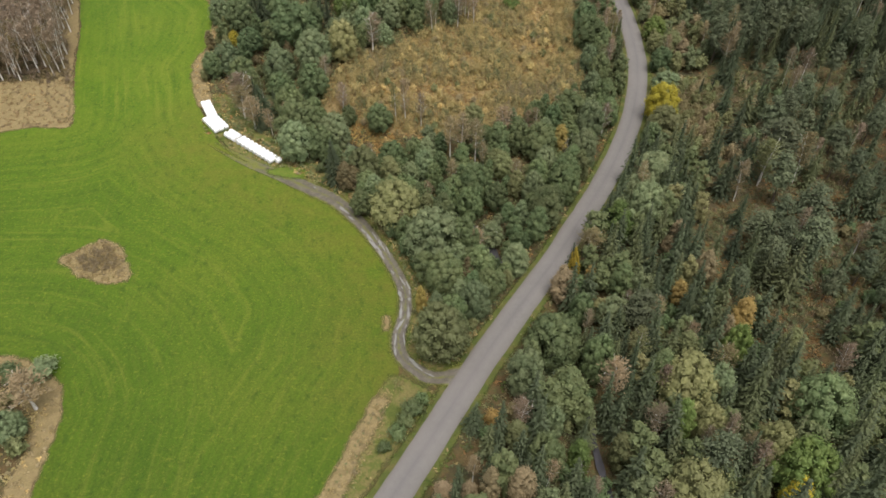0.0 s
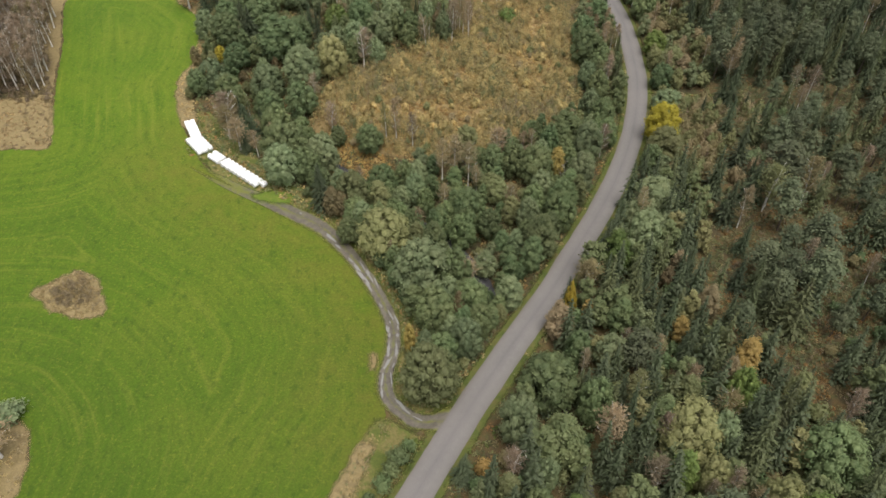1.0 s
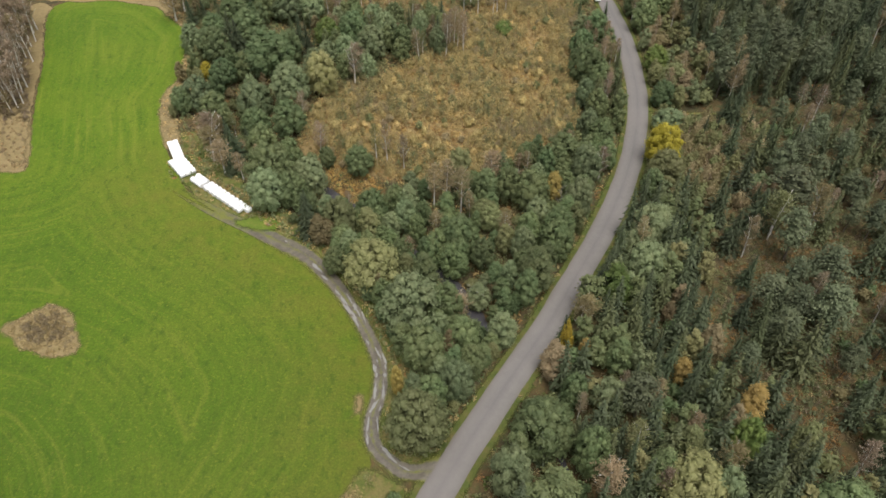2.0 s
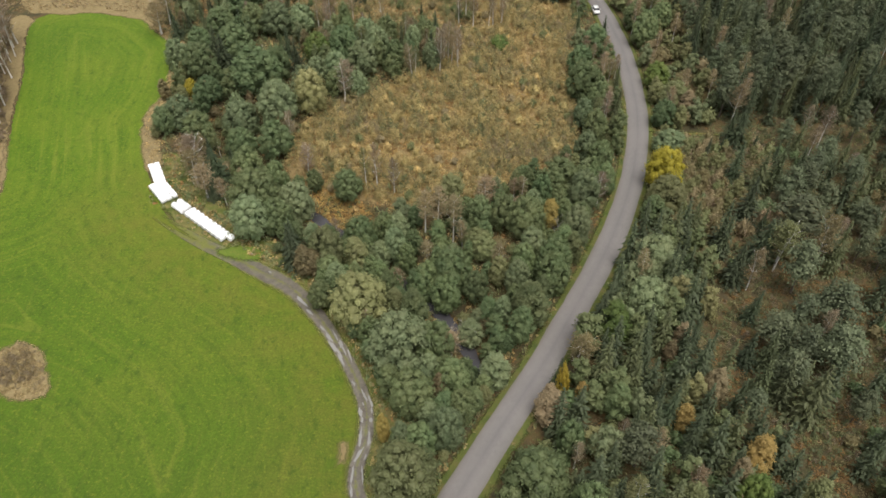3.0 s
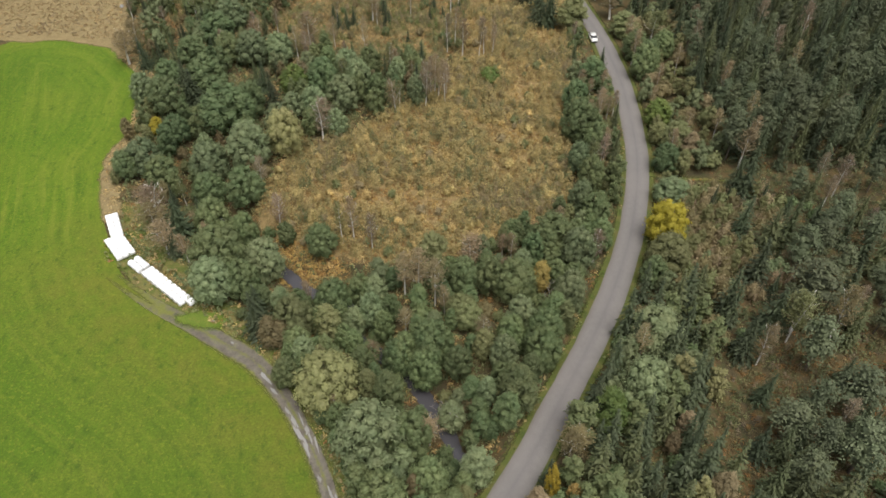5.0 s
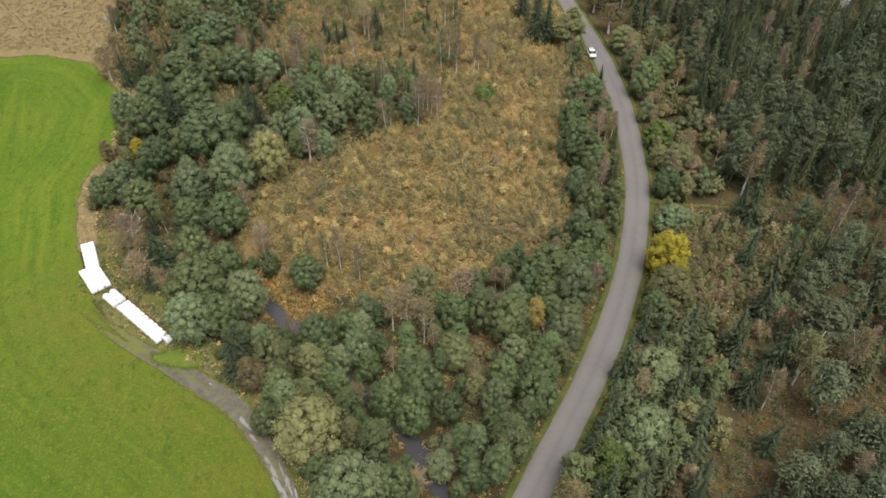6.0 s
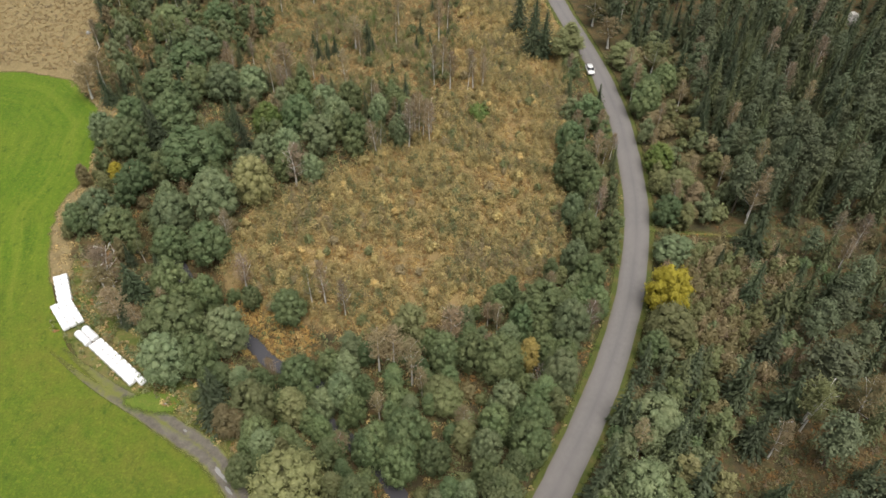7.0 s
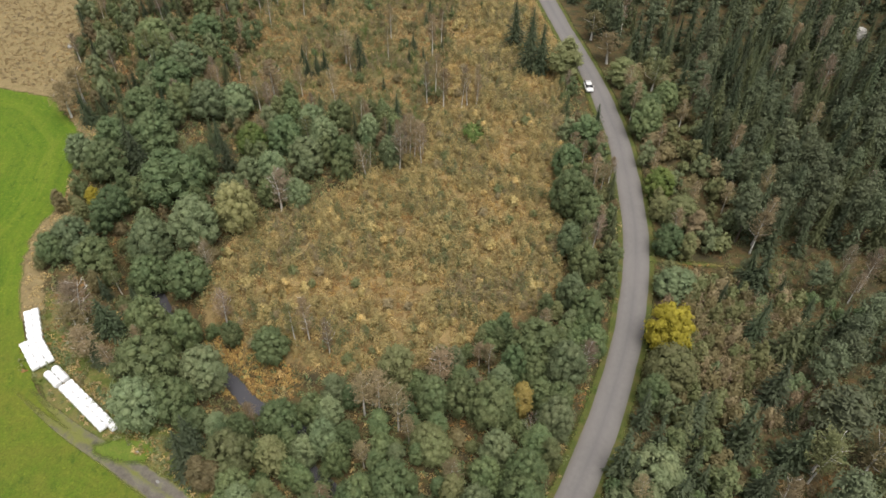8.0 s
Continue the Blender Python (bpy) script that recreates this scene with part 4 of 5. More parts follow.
plant("broadleaf", "grey_green", "between the track and the road", [(-1.9, 93.8, 11.8, 5.3), (5.4, 79.9, 8.8, 2.8), (18.0, 109.2, 8.3, 2.4), (-6.8, 119.9, 7.1, 2.2), (29.7, 121.6, 9.4, 2.8), (21.2, 117.1, 8.8, 2.7), (-3.9, 120.8, 8.3, 2.6), (-31.2, 124.0, 9.4, 4.0)])
plant("tall", "grey_green", "between the track and the road", [(13.1, 91.2, 8.8, 2.7), (9.6, 101.0, 5.9, 2.4)])
plant("tall", "orange", "between the track and the road", [(-3.7, 79.9, 7.7, 1.1), (24.9, 125.7, 8.3, 2.1)])
plant("tall", "green", "between the track and the road", [(19.6, 102.3, 10.6, 3.3), (-3.7, 111.6, 7.1, 1.8), (0.2, 102.2, 10.6, 2.8)])
plant("tall", "dark_green", "between the track and the road", [(17.5, 99.1, 9.4, 2.3)])
plant("broadleaf", "dark_green", "between the track and the road", [(1.3, 111.6, 7.7, 2.4), (0.5, 112.1, 7.7, 2.5), (10.7, 109.1, 7.1, 2.4), (11.9, 126.2, 8.3, 2.8)])
plant("birch", "tan", "between the track and the road", [(-3.3, 111.6, 7.1, 1.7), (6.3, 97.3, 7.1, 2.3), (15.1, 113.5, 8.3, 1.7), (4.0, 125.0, 11.8, 2.5), (6.9, 122.9, 11.8, 2.1), (1.6, 125.6, 10.6, 2.1), (2.0, 117.8, 7.1, 1.5)])
plant("tall", "olive", "between the track and the road", [(-11.0, 117.6, 8.3, 2.8), (14.9, 111.6, 7.1, 2.0), (-3.4, 103.8, 8.3, 1.9), (28.6, 116.6, 8.3, 1.7)])
plant("tall", "brown", "between the track and the road", [(-18.2, 114.3, 5.9, 2.2), (4.4, 87.5, 7.1, 1.4), (-19.4, 114.0, 7.1, 2.3)])
plant("spruce", "spruce", "between the track and the road", [(-22.1, 115.4, 10.6, 2.5), (-22.9, 119.8, 8.3, 2.0)])
plant("broadleaf", "green", "in the forest beside the road", [(18.4, 73.2, 10.6, 4.9), (57.5, 196.5, 9.4, 3.8), (56.8, 205.2, 8.3, 3.4), (63.9, 205.7, 7.7, 3.2)])
plant("broadleaf", "grey_green", "in the forest beside the road", [(12.8, 64.3, 10.6, 3.1), (38.3, 102.2, 10.6, 3.9), (42.3, 112.9, 10.0, 4.5), (53.7, 149.6, 5.9, 3.9)])
plant("tall", "green", "in the forest", [(18.6, 62.6, 11.8, 3.5), (32.7, 64.5, 10.6, 2.4)])
plant("tall", "tan", "in the forest beside the road", [(20.9, 85.6, 7.1, 1.6), (6.4, 46.9, 8.3, 1.6), (10.4, 46.5, 9.4, 2.2), (3.5, 45.8, 7.1, 1.5), (-0.0, 45.5, 7.1, 1.8), (20.8, 84.0, 8.3, 2.6), (60.7, 163.8, 7.1, 2.4)])
plant("spruce", "spruce", "in the forest beside the road", [(22.8, 88.6, 9.4, 1.6), (30.3, 99.5, 11.8, 2.4), (4.3, 57.2, 7.1, 1.9), (36.8, 95.2, 9.4, 2.3)])
plant("tall", "yellow", "in the forest beside the road", [(23.2, 87.7, 8.8, 1.1)])
plant("tall", "orange", "in the forest beside the road", [(26.2, 86.8, 5.9, 1.2)])
plant("birch", "brown", "in the forest beside the road", [(26.5, 93.4, 7.1, 2.5), (27.4, 94.7, 7.1, 2.6), (54.4, 226.9, 8.3, 3.9), (52.2, 239.1, 8.3, 3.7)])
plant("broadleaf", "dark_green", "in the forest beside the road", [(23.4, 79.4, 8.3, 2.2), (45.3, 127.3, 7.1, 2.4), (54.6, 160.1, 7.1, 3.0), (59.1, 200.7, 8.3, 2.8)])
plant("birch", "tan", "in the forest", [(25.5, 63.6, 13.0, 2.6), (69.6, 158.7, 10.6, 2.2)])
plant("broadleaf", "green", "in the forest", [(24.5, 69.0, 10.6, 2.9), (54.3, 57.7, 11.8, 4.7), (14.4, 51.0, 9.4, 2.7)])
plant("birch", "olive", "in the forest", [(30.1, 68.6, 10.6, 2.2), (64.9, 114.6, 11.8, 2.1), (65.8, 116.1, 10.6, 3.3)])
plant("pine", "pine", "in the forest", [(32.4, 76.3, 10.6, 3.0), (36.5, 49.4, 11.8, 3.2), (58.4, 97.1, 9.4, 3.3), (62.9, 100.0, 10.6, 2.4), (69.1, 100.9, 11.8, 3.7), (66.0, 91.4, 11.8, 3.6), (61.9, 93.7, 10.6, 2.6), (57.3, 88.3, 10.6, 2.8), (49.7, 82.9, 9.4, 2.0), (66.0, 108.9, 13.0, 3.2), (71.0, 129.4, 11.8, 2.6), (70.0, 121.4, 11.8, 4.5), (68.0, 162.1, 13.0, 2.7)])
plant("tall", "olive", "in the forest", [(37.3, 68.0, 10.6, 2.2), (53.3, 68.2, 10.6, 2.1), (25.7, 53.3, 9.4, 1.9)])
plant("broadleaf", "lime_yellow", "in the forest", [(36.6, 62.1, 11.8, 4.5), (38.2, 56.0, 8.3, 2.7), (45.4, 51.9, 10.6, 2.9), (33.3, 45.1, 10.6, 4.5)])
plant("broadleaf", "grey_green", "in the forest", [(40.1, 61.3, 10.6, 2.9), (16.0, 57.1, 8.3, 1.9)])
plant("tall", "fresh_green", "in the forest", [(34.1, 56.0, 10.6, 2.1), (18.9, 51.5, 9.4, 1.9)])
plant("birch", "grey_brown", "in the forest", [(30.6, 55.9, 9.4, 2.3)])
plant("tall", "orange", "in the forest", [(47.6, 74.2, 10.6, 2.3), (39.9, 82.1, 7.1, 1.8)])
plant("tall", "tan", "in the forest", [(45.0, 71.9, 9.4, 1.6), (45.6, 86.6, 9.4, 2.0), (43.5, 96.9, 7.1, 1.7)])
plant("broadleaf", "fresh_green", "in the forest", [(45.3, 68.4, 10.6, 2.4), (48.3, 48.0, 11.8, 4.3)])
plant("birch", "brown", "in the forest", [(42.2, 65.6, 10.6, 2.2), (71.9, 114.8, 13.0, 2.7)])
plant("broadleaf", "yellow", "in the forest", [(46.6, 45.0, 8.3, 2.0)])
plant("spruce", "spruce_olive", "in the forest", [(44.9, 59.2, 15.3, 2.9), (49.1, 63.7, 15.3, 2.6), (56.7, 51.8, 15.3, 2.7), (51.0, 45.6, 14.2, 2.6), (60.7, 59.2, 15.3, 2.8), (37.3, 86.0, 9.4, 1.6), (59.2, 84.0, 13.0, 3.4), (56.5, 86.7, 10.6, 2.4), (56.3, 93.3, 9.4, 2.0), (53.3, 87.9, 9.4, 2.1), (67.4, 135.2, 11.8, 3.1), (70.7, 135.6, 13.0, 2.7)])
plant("spruce", "spruce", "in the forest", [(28.7, 58.3, 13.0, 1.8), (28.8, 65.2, 13.0, 1.7), (27.0, 61.2, 11.8, 1.7), (40.0, 77.6, 10.6, 1.8), (37.9, 82.7, 10.6, 1.8), (56.8, 103.1, 8.3, 1.7), (53.3, 93.7, 8.3, 1.9), (56.4, 111.7, 10.6, 2.6), (43.1, 92.9, 10.6, 1.7), (45.5, 97.1, 9.4, 1.7), (36.7, 83.7, 9.4, 1.8), (62.9, 117.4, 10.6, 3.0), (64.1, 139.2, 10.6, 2.5), (67.8, 149.9, 10.6, 2.9), (66.7, 151.9, 9.4, 2.3), (63.1, 127.1, 11.8, 3.0)])
plant("bush", "orange", "in the forest beside the road", [(7.3, 58.7, 3.5, 1.4)])
plant("tall", "olive", "in the forest beside the road", [(10.4, 54.6, 7.1, 1.9), (57.7, 158.8, 7.1, 1.8), (55.4, 169.1, 5.9, 2.4), (56.0, 217.7, 7.1, 4.0)])
plant("bare", "grey_brown", "in the forest beside the road", [(11.5, 58.4, 7.1, 1.9)])
plant("dead", "grey_brown", "in the forest", [(19.5, 50.6, 7.1, 1.3)])
plant("bush", "green", "between the track and the road", [(-4.6, 60.2, 3.5, 1.9), (-7.0, 56.4, 2.9, 1.6), (-5.9, 58.2, 3.1, 1.5), (-3.2, 62.4, 2.6, 1.3), (-8.6, 54.0, 2.2, 1.2)])
plant("birch", "tan", "at the edge of the field", [(-61.7, 60.9, 8.3, 3.5)])
plant("bush", "dark_green", "at the edge of the field", [(-67.4, 66.2, 3.5, 2.2)])
plant("bush", "grey_green", "at the edge of the field", [(-63.2, 67.5, 2.9, 2.7)])
plant("broadleaf", "grey_green", "at the edge of the field", [(-63.0, 56.3, 5.9, 2.6)])
plant("tall", "fresh_green", "in the forest beside the road", [(32.4, 98.0, 10.6, 2.9)])
plant("tall", "brown", "in the forest", [(41.2, 94.5, 5.3, 1.4)])
plant("bare", "tan", "in the forest", [(58.8, 110.3, 10.6, 1.7)])
plant("tall", "green", "in the forest beside the road", [(30.6, 84.0, 9.4, 2.2)])
plant("broadleaf", "olive", "between the track and the road", [(-0.4, 71.9, 11.2, 4.7), (11.4, 119.6, 5.9, 2.9), (12.4, 118.2, 5.9, 2.7), (-16.3, 116.1, 9.4, 3.4)])
plant("dead", "grey_brown", "between the track and the road", [(8.9, 102.0, 5.3, 2.2), (26.1, 120.6, 8.3, 1.2)])
plant("broadleaf", "yellow", "in the forest beside the road", [(49.8, 138.2, 10.0, 4.0)])
plant("broadleaf", "olive", "in the forest beside the road", [(48.6, 131.2, 8.8, 4.1), (58.5, 167.8, 7.1, 3.6)])
plant("spruce", "spruce_olive", "in the forest beside the road", [(52.1, 124.4, 8.3, 2.5)])
plant("broadleaf", "fresh_green", "in the forest beside the road", [(56.4, 176.1, 7.1, 3.1)])
plant("bush", "brown", "in the forest beside the road", [(60.7, 188.0, 4.1, 2.7)])
plant("birch", "olive", "in the forest beside the road", [(62.6, 212.8, 9.4, 3.0)])
plant("tall", "dark_green", "beside the clearing", [(43.7, 191.9, 9.4, 3.6)])
plant("spruce", "spruce", "beside the clearing", [(46.7, 195.3, 9.4, 2.0), (-41.4, 140.4, 8.3, 3.0), (-40.6, 133.7, 7.1, 1.7), (-48.2, 180.6, 10.6, 3.4), (-51.4, 184.5, 10.6, 2.8), (-34.0, 188.6, 8.3, 2.1), (-30.8, 182.6, 9.4, 2.1), (31.8, 234.1, 14.2, 3.2), (34.9, 229.0, 14.2, 3.3), (37.3, 223.5, 13.0, 3.2), (33.8, 222.9, 11.8, 3.0), (-64.0, 196.7, 9.4, 2.2), (-17.7, 221.2, 5.9, 1.5), (-19.5, 219.5, 5.9, 1.5), (-16.0, 222.9, 5.9, 1.4), (-8.1, 228.2, 7.1, 2.0)])
plant("broadleaf", "green", "beside the clearing", [(38.3, 171.5, 10.6, 4.2), (40.7, 166.1, 8.3, 3.2), (38.1, 153.6, 9.4, 2.8), (37.1, 143.0, 8.8, 2.9), (37.0, 136.3, 7.7, 2.5), (28.0, 134.6, 10.6, 4.3), (-14.2, 136.6, 7.1, 3.1), (-21.6, 140.2, 5.3, 1.9), (-31.3, 130.1, 11.2, 5.1), (-34.9, 141.1, 10.6, 3.8), (-29.8, 140.9, 9.4, 2.8), (-48.8, 155.5, 7.1, 3.7), (-44.8, 201.6, 8.3, 3.7), (-6.8, 185.3, 8.3, 2.6), (-9.5, 197.4, 8.3, 3.1), (-58.2, 227.3, 9.4, 5.0)])
plant("broadleaf", "dark_green", "beside the clearing", [(38.7, 182.3, 8.3, 3.1), (24.1, 131.3, 9.4, 2.4), (-56.0, 155.1, 7.1, 2.5), (-53.7, 178.7, 9.4, 4.1), (-38.8, 172.4, 11.8, 6.4), (-35.2, 179.1, 9.4, 3.4), (-31.1, 151.2, 9.4, 4.0), (-39.6, 154.1, 8.3, 3.6), (-48.9, 168.1, 7.1, 3.3), (-46.9, 187.8, 9.4, 4.9), (-55.5, 188.6, 8.3, 3.6), (-20.2, 189.6, 9.4, 4.0), (-52.8, 199.2, 8.3, 4.3), (-49.4, 209.9, 9.4, 4.5), (-46.8, 231.2, 9.4, 4.1)])
plant("broadleaf", "grey_green", "beside the clearing", [(36.4, 159.2, 8.3, 2.5), (35.1, 147.0, 8.3, 2.6), (32.1, 130.9, 10.6, 3.4), (-24.5, 132.0, 9.4, 4.1), (-53.1, 157.7, 8.3, 3.8), (-32.1, 161.7, 10.6, 4.7), (-41.0, 161.2, 9.4, 4.3), (-38.9, 201.0, 9.4, 4.4), (-32.6, 202.5, 8.3, 3.7), (-14.9, 194.0, 9.4, 3.4), (-14.7, 182.2, 9.4, 3.9), (-11.7, 188.4, 10.6, 3.3), (-21.1, 179.4, 8.3, 3.1), (-25.5, 178.2, 7.1, 2.9), (2.3, 185.4, 8.3, 2.5), (-47.5, 217.5, 9.4, 4.4)])
plant("bare", "grey_brown", "beside the clearing", [(35.6, 132.6, 8.3, 1.9), (-4.9, 136.6, 9.4, 1.4), (-23.5, 143.9, 8.3, 1.9), (-46.1, 142.1, 9.4, 3.4), (-18.2, 170.4, 10.6, 2.7), (-28.6, 153.9, 8.3, 1.5), (4.2, 184.6, 11.8, 2.2), (9.4, 209.2, 10.6, 1.5), (18.8, 207.8, 10.6, 1.5)])
plant("tall", "olive", "beside the clearing", [(6.5, 130.6, 10.6, 3.3), (42.9, 220.5, 10.6, 4.4)])
plant("birch", "tan", "beside the clearing", [(13.1, 130.0, 9.4, 2.8), (-42.0, 133.9, 8.3, 2.9), (-37.9, 132.1, 7.1, 1.5), (6.3, 188.2, 11.8, 2.1), (-25.6, 207.5, 11.8, 3.4), (13.3, 207.4, 10.6, 2.0), (10.4, 230.5, 11.8, 1.9), (-11.1, 226.2, 9.4, 3.1), (3.7, 189.1, 9.4, 1.2), (7.2, 188.0, 9.4, 1.2), (17.5, 207.0, 9.4, 1.1), (20.8, 207.0, 9.4, 1.1), (-28.4, 203.8, 9.4, 1.7)])
plant("birch", "lime_yellow", "beside the clearing", [(-10.7, 138.4, 10.6, 1.5)])
plant("bare", "tan", "beside the clearing", [(-8.6, 139.2, 10.6, 1.7), (8.7, 185.4, 11.8, 1.9), (-2.6, 181.5, 9.4, 1.8), (-11.4, 205.4, 11.8, 1.5), (21.3, 208.8, 10.6, 1.4)])
plant("birch", "brown", "beside the clearing", [(-45.2, 138.2, 8.3, 3.1), (-69.3, 199.0, 9.4, 3.7), (-68.3, 204.3, 9.4, 3.4)])
plant("broadleaf", "lime_yellow", "beside the clearing", [(-25.4, 165.3, 11.2, 4.0)])
plant("tall", "yellow", "beside the clearing", [(-53.9, 170.4, 4.7, 1.8)])
plant("broadleaf", "fresh_green", "beside the clearing", [(-26.7, 188.1, 8.3, 3.4)])
plant("bush", "fresh_green", "beside the clearing", [(19.5, 194.2, 4.7, 2.8)])
plant("birch", "grey_brown", "beside the clearing", [(5.3, 190.2, 9.4, 1.2), (9.0, 189.3, 8.3, 1.2), (-25.6, 202.2, 9.4, 1.7)])

plant("pine", "pine", "in the dark conifer forest", [(69, 166, 12, 2.4), (74, 163, 13, 2.6), (78, 168, 12.5, 2.4), (82, 164, 13, 2.5), (73, 172, 12, 2.3), (79, 175, 13, 2.6), (86, 171, 12, 2.3), (84, 180, 12.5, 2.4), (75, 182, 11.5, 2.2), (90, 165, 12, 2.4), (70, 177, 11, 2.2)])

BALE_LINE = [(-33, 122.5), (-45.5, 133), (-54, 146)]
GLADE = [(56.2, 110.2), (54.3, 102.4), (51.3, 96.3), (52.4, 87.9), (56, 81.4), (60.2, 70.8)]
GAPS = [BALE_LINE, GLADE, [(46.2, 203), (46.4, 221)], [(68.4, 111.5), (76.7, 108.6), (69.6, 101.5)], [(51.9, 157.8), (60.4, 157.4), (67.3, 154.9), (77.9, 152.8)]]


def scatter(poly, tries, table, group, beside, most=400, clear_road=3.4, shrink=1.0):
    """Fills an outline with trees that keep their distance."""
    p = np.array(poly, float)
    made = 0
    for _ in range(tries):
        x, y = random.uniform(p[:, 0].min(), p[:, 0].max()), random.uniform(p[:, 1].min(), p[:, 1].max())
        kind, colour, lo, hi, ratio = choose(table)
        h = random.uniform(lo, hi) * 1.15
        r = h * ratio * random.uniform(0.85, 1.2)
        if not inside(np.array(x), np.array(y), p) or not free(x, y, r * shrink):
            continue
        if float(away(np.array(x), np.array(y), ROAD)) < clear_road + r * 0.6 or float(away(np.array(x), np.array(y), TRACK)) < 2.2 + r * 0.7:
            continue
        if inside(np.array(x), np.array(y), FIELD_LINE[::4]) or float(away(np.array(x), np.array(y), STREAM)) < 1.1 + 0.35 * r * (kind != "bush"):
            continue
        if any(float(away(np.array(x), np.array(y), g)) < (6 + r if g is BALE_LINE else 3.2 + 0.7 * r if g is GLADE else 2.0 + 0.65 * r) for g in GAPS):
            continue
        if kind != "bush" and inside(np.array(x), np.array(y), np.array(CLEAR_EDGE)):
            continue
        tree(kind, x, y, h, r, colour, group, beside)
        made += 1
        if made >= most:
            break


MIXED = [(2.2, "broadleaf", "green", 5, 8, 0.32), (3.4, "broadleaf", "grey_green", 5, 8, 0.32), (1.2, "tall", "dark_green", 5, 8, 0.24), (1.5, "tall", "green", 5, 8, 0.24), (1.4, "tall", "olive", 4, 7, 0.24), (1, "tall", "brown", 4, 6, 0.22),
         (2.2, "birch", "tan", 5, 8, 0.17), (1.6, "birch", "grey_brown", 5, 8, 0.17), (1, "birch", "olive", 5, 8, 0.18), (2.2, "spruce", "spruce", 4, 8, 0.21), (2.2, "spruce", "spruce_olive", 4, 8, 0.21), (2.5, "bush", "green", 2, 3.5, 0.45), (3.5, "bush", "brown", 1.5, 3, 0.45), (2, "bush", "tan", 1.5, 2.6, 0.45), (4, "bush", "olive", 1.5, 3, 0.45)]
BANK = [(5, "tall", "green", 4, 7, 0.27), (3.5, "tall", "grey_green", 4, 7, 0.27), (3, "broadleaf", "green", 4, 6, 0.36), (3.5, "tall", "dark_green", 4, 6, 0.28), (0.4, "bush", "brown", 1.5, 3, 0.55), (1.6, "bush", "olive", 1.5, 3, 0.55), (3, "bush", "green", 2, 3.5, 0.5), (1, "birch", "tan", 5, 7, 0.18), (0.6, "tall", "olive", 4, 5, 0.26)]
SPRUCES = [(7, "spruce", "spruce", 7, 14, 0.17), (6, "spruce", "spruce_olive", 6, 13, 0.17), (3.5, "pine", "pine", 8, 12, 0.19), (0.5, "birch", "tan", 9, 12, 0.15), (0.6, "birch", "grey_brown", 9, 12, 0.15)]
EDGE = [(3, "tall", "olive", 4, 6, 0.28), (3, "bush", "brown", 2, 4, 0.5), (3, "bush", "olive", 2, 4, 0.5), (2, "broadleaf", "grey_green", 4, 6, 0.36), (1.5, "bush", "tan", 2, 4, 0.5), (1.5, "birch", "tan", 6, 9, 0.18)]
PINES = [(5, "pine", "pine", 7, 10, 0.22), (3, "spruce", "spruce_olive", 6, 10, 0.19), (2, "spruce", "spruce", 6, 10, 0.19), (1, "birch", "grey_brown", 6, 9, 0.16),
         (1, "bush", "brown", 1.5, 3, 0.5), (2, "bush", "dark_green", 1.5, 2.5, 0.5)]
NEARMIX = [(2, "broadleaf", "grey_green", 5, 9, 0.31), (3, "tall", "green", 6, 9, 0.27), (7, "spruce", "spruce", 7, 12, 0.18), (3, "spruce", "spruce_olive", 7, 11, 0.18),
           (0.6, "tall", "lime_yellow", 5, 8, 0.28), (1, "birch", "tan", 6, 9, 0.17), (1, "birch", "grey_brown", 6, 9, 0.17), (1, "bush", "brown", 2, 3.5, 0.5), (2, "bush", "olive", 2, 3.5, 0.5), (4, "bush", "dark_green", 2, 3.5, 0.5)]
BROWNBUSH = [(5, "bush", "brown", 2, 3.8, 0.36), (4, "bush", "tan", 2, 3.8, 0.34), (3, "bush", "olive", 2, 4, 0.36), (1.2, "tall", "olive", 4, 5.5, 0.25), (0.8, "spruce", "spruce", 4, 7, 0.2), (1, "bush", "grey_green", 2, 3.5, 0.45)]
BIRCHWOOD = [(6, "bare", "grey_brown", 9, 12, 0.17), (3, "birch", "grey_brown", 9, 12, 0.16), (1.5, "birch", "brown", 8, 11, 0.16)]
FAR = [(2, "birch", "tan", 7, 10, 0.16), (1, "birch", "brown", 7, 10, 0.16), (3, "broadleaf", "grey_green", 5, 8, 0.36), (2, "tall", "green", 5, 8, 0.28), (3, "bush", "olive", 2, 4, 0.5), (2, "spruce", "spruce", 4, 8, 0.2), (3, "bush", "brown", 1.5, 3, 0.55)]
WET = [(3, "bush", "olive", 1.2, 2.2, 0.5), (2, "bush", "green", 1.5, 2.5, 0.5), (2, "spruce", "spruce", 2.5, 5, 0.22), (1, "birch", "tan", 6, 9, 0.14), (2, "bush", "brown", 1.5, 2.5, 0.5)]

scatter([(-3.5, 71), (1.2, 70), (26, 112.1), (38.9, 139.2), (34.2, 146.3), (21.2, 140.4), (9.4, 132.2), (-7.1, 127.4), (-30.7, 121.5), (-14.2, 100.3), (-4.7, 87.3)], 1530, BANK, "trees between track and road", "between track and road", 230, 2.9, 0.8)
scatter([(-55.5, 138.1), (-42.5, 129.8), (-18.9, 133.3), (-29.5, 149.9), (-22.4, 167.6), (-9.4, 174.6), (7.1, 191.2), (2.4, 203), (-33, 210), (-68.4, 207.7), (-61.4, 188.8), (-59, 159.3)], 2210, MIXED, "trees by the clearing", "beside the clearing", 160)
scatter([(-68.4, 207.7), (-33, 210), (-35.4, 253.7), (-85, 265.5), (-77.9, 226.6)], 1600, MIXED, "trees by the straw field", "beside the straw field", 150)
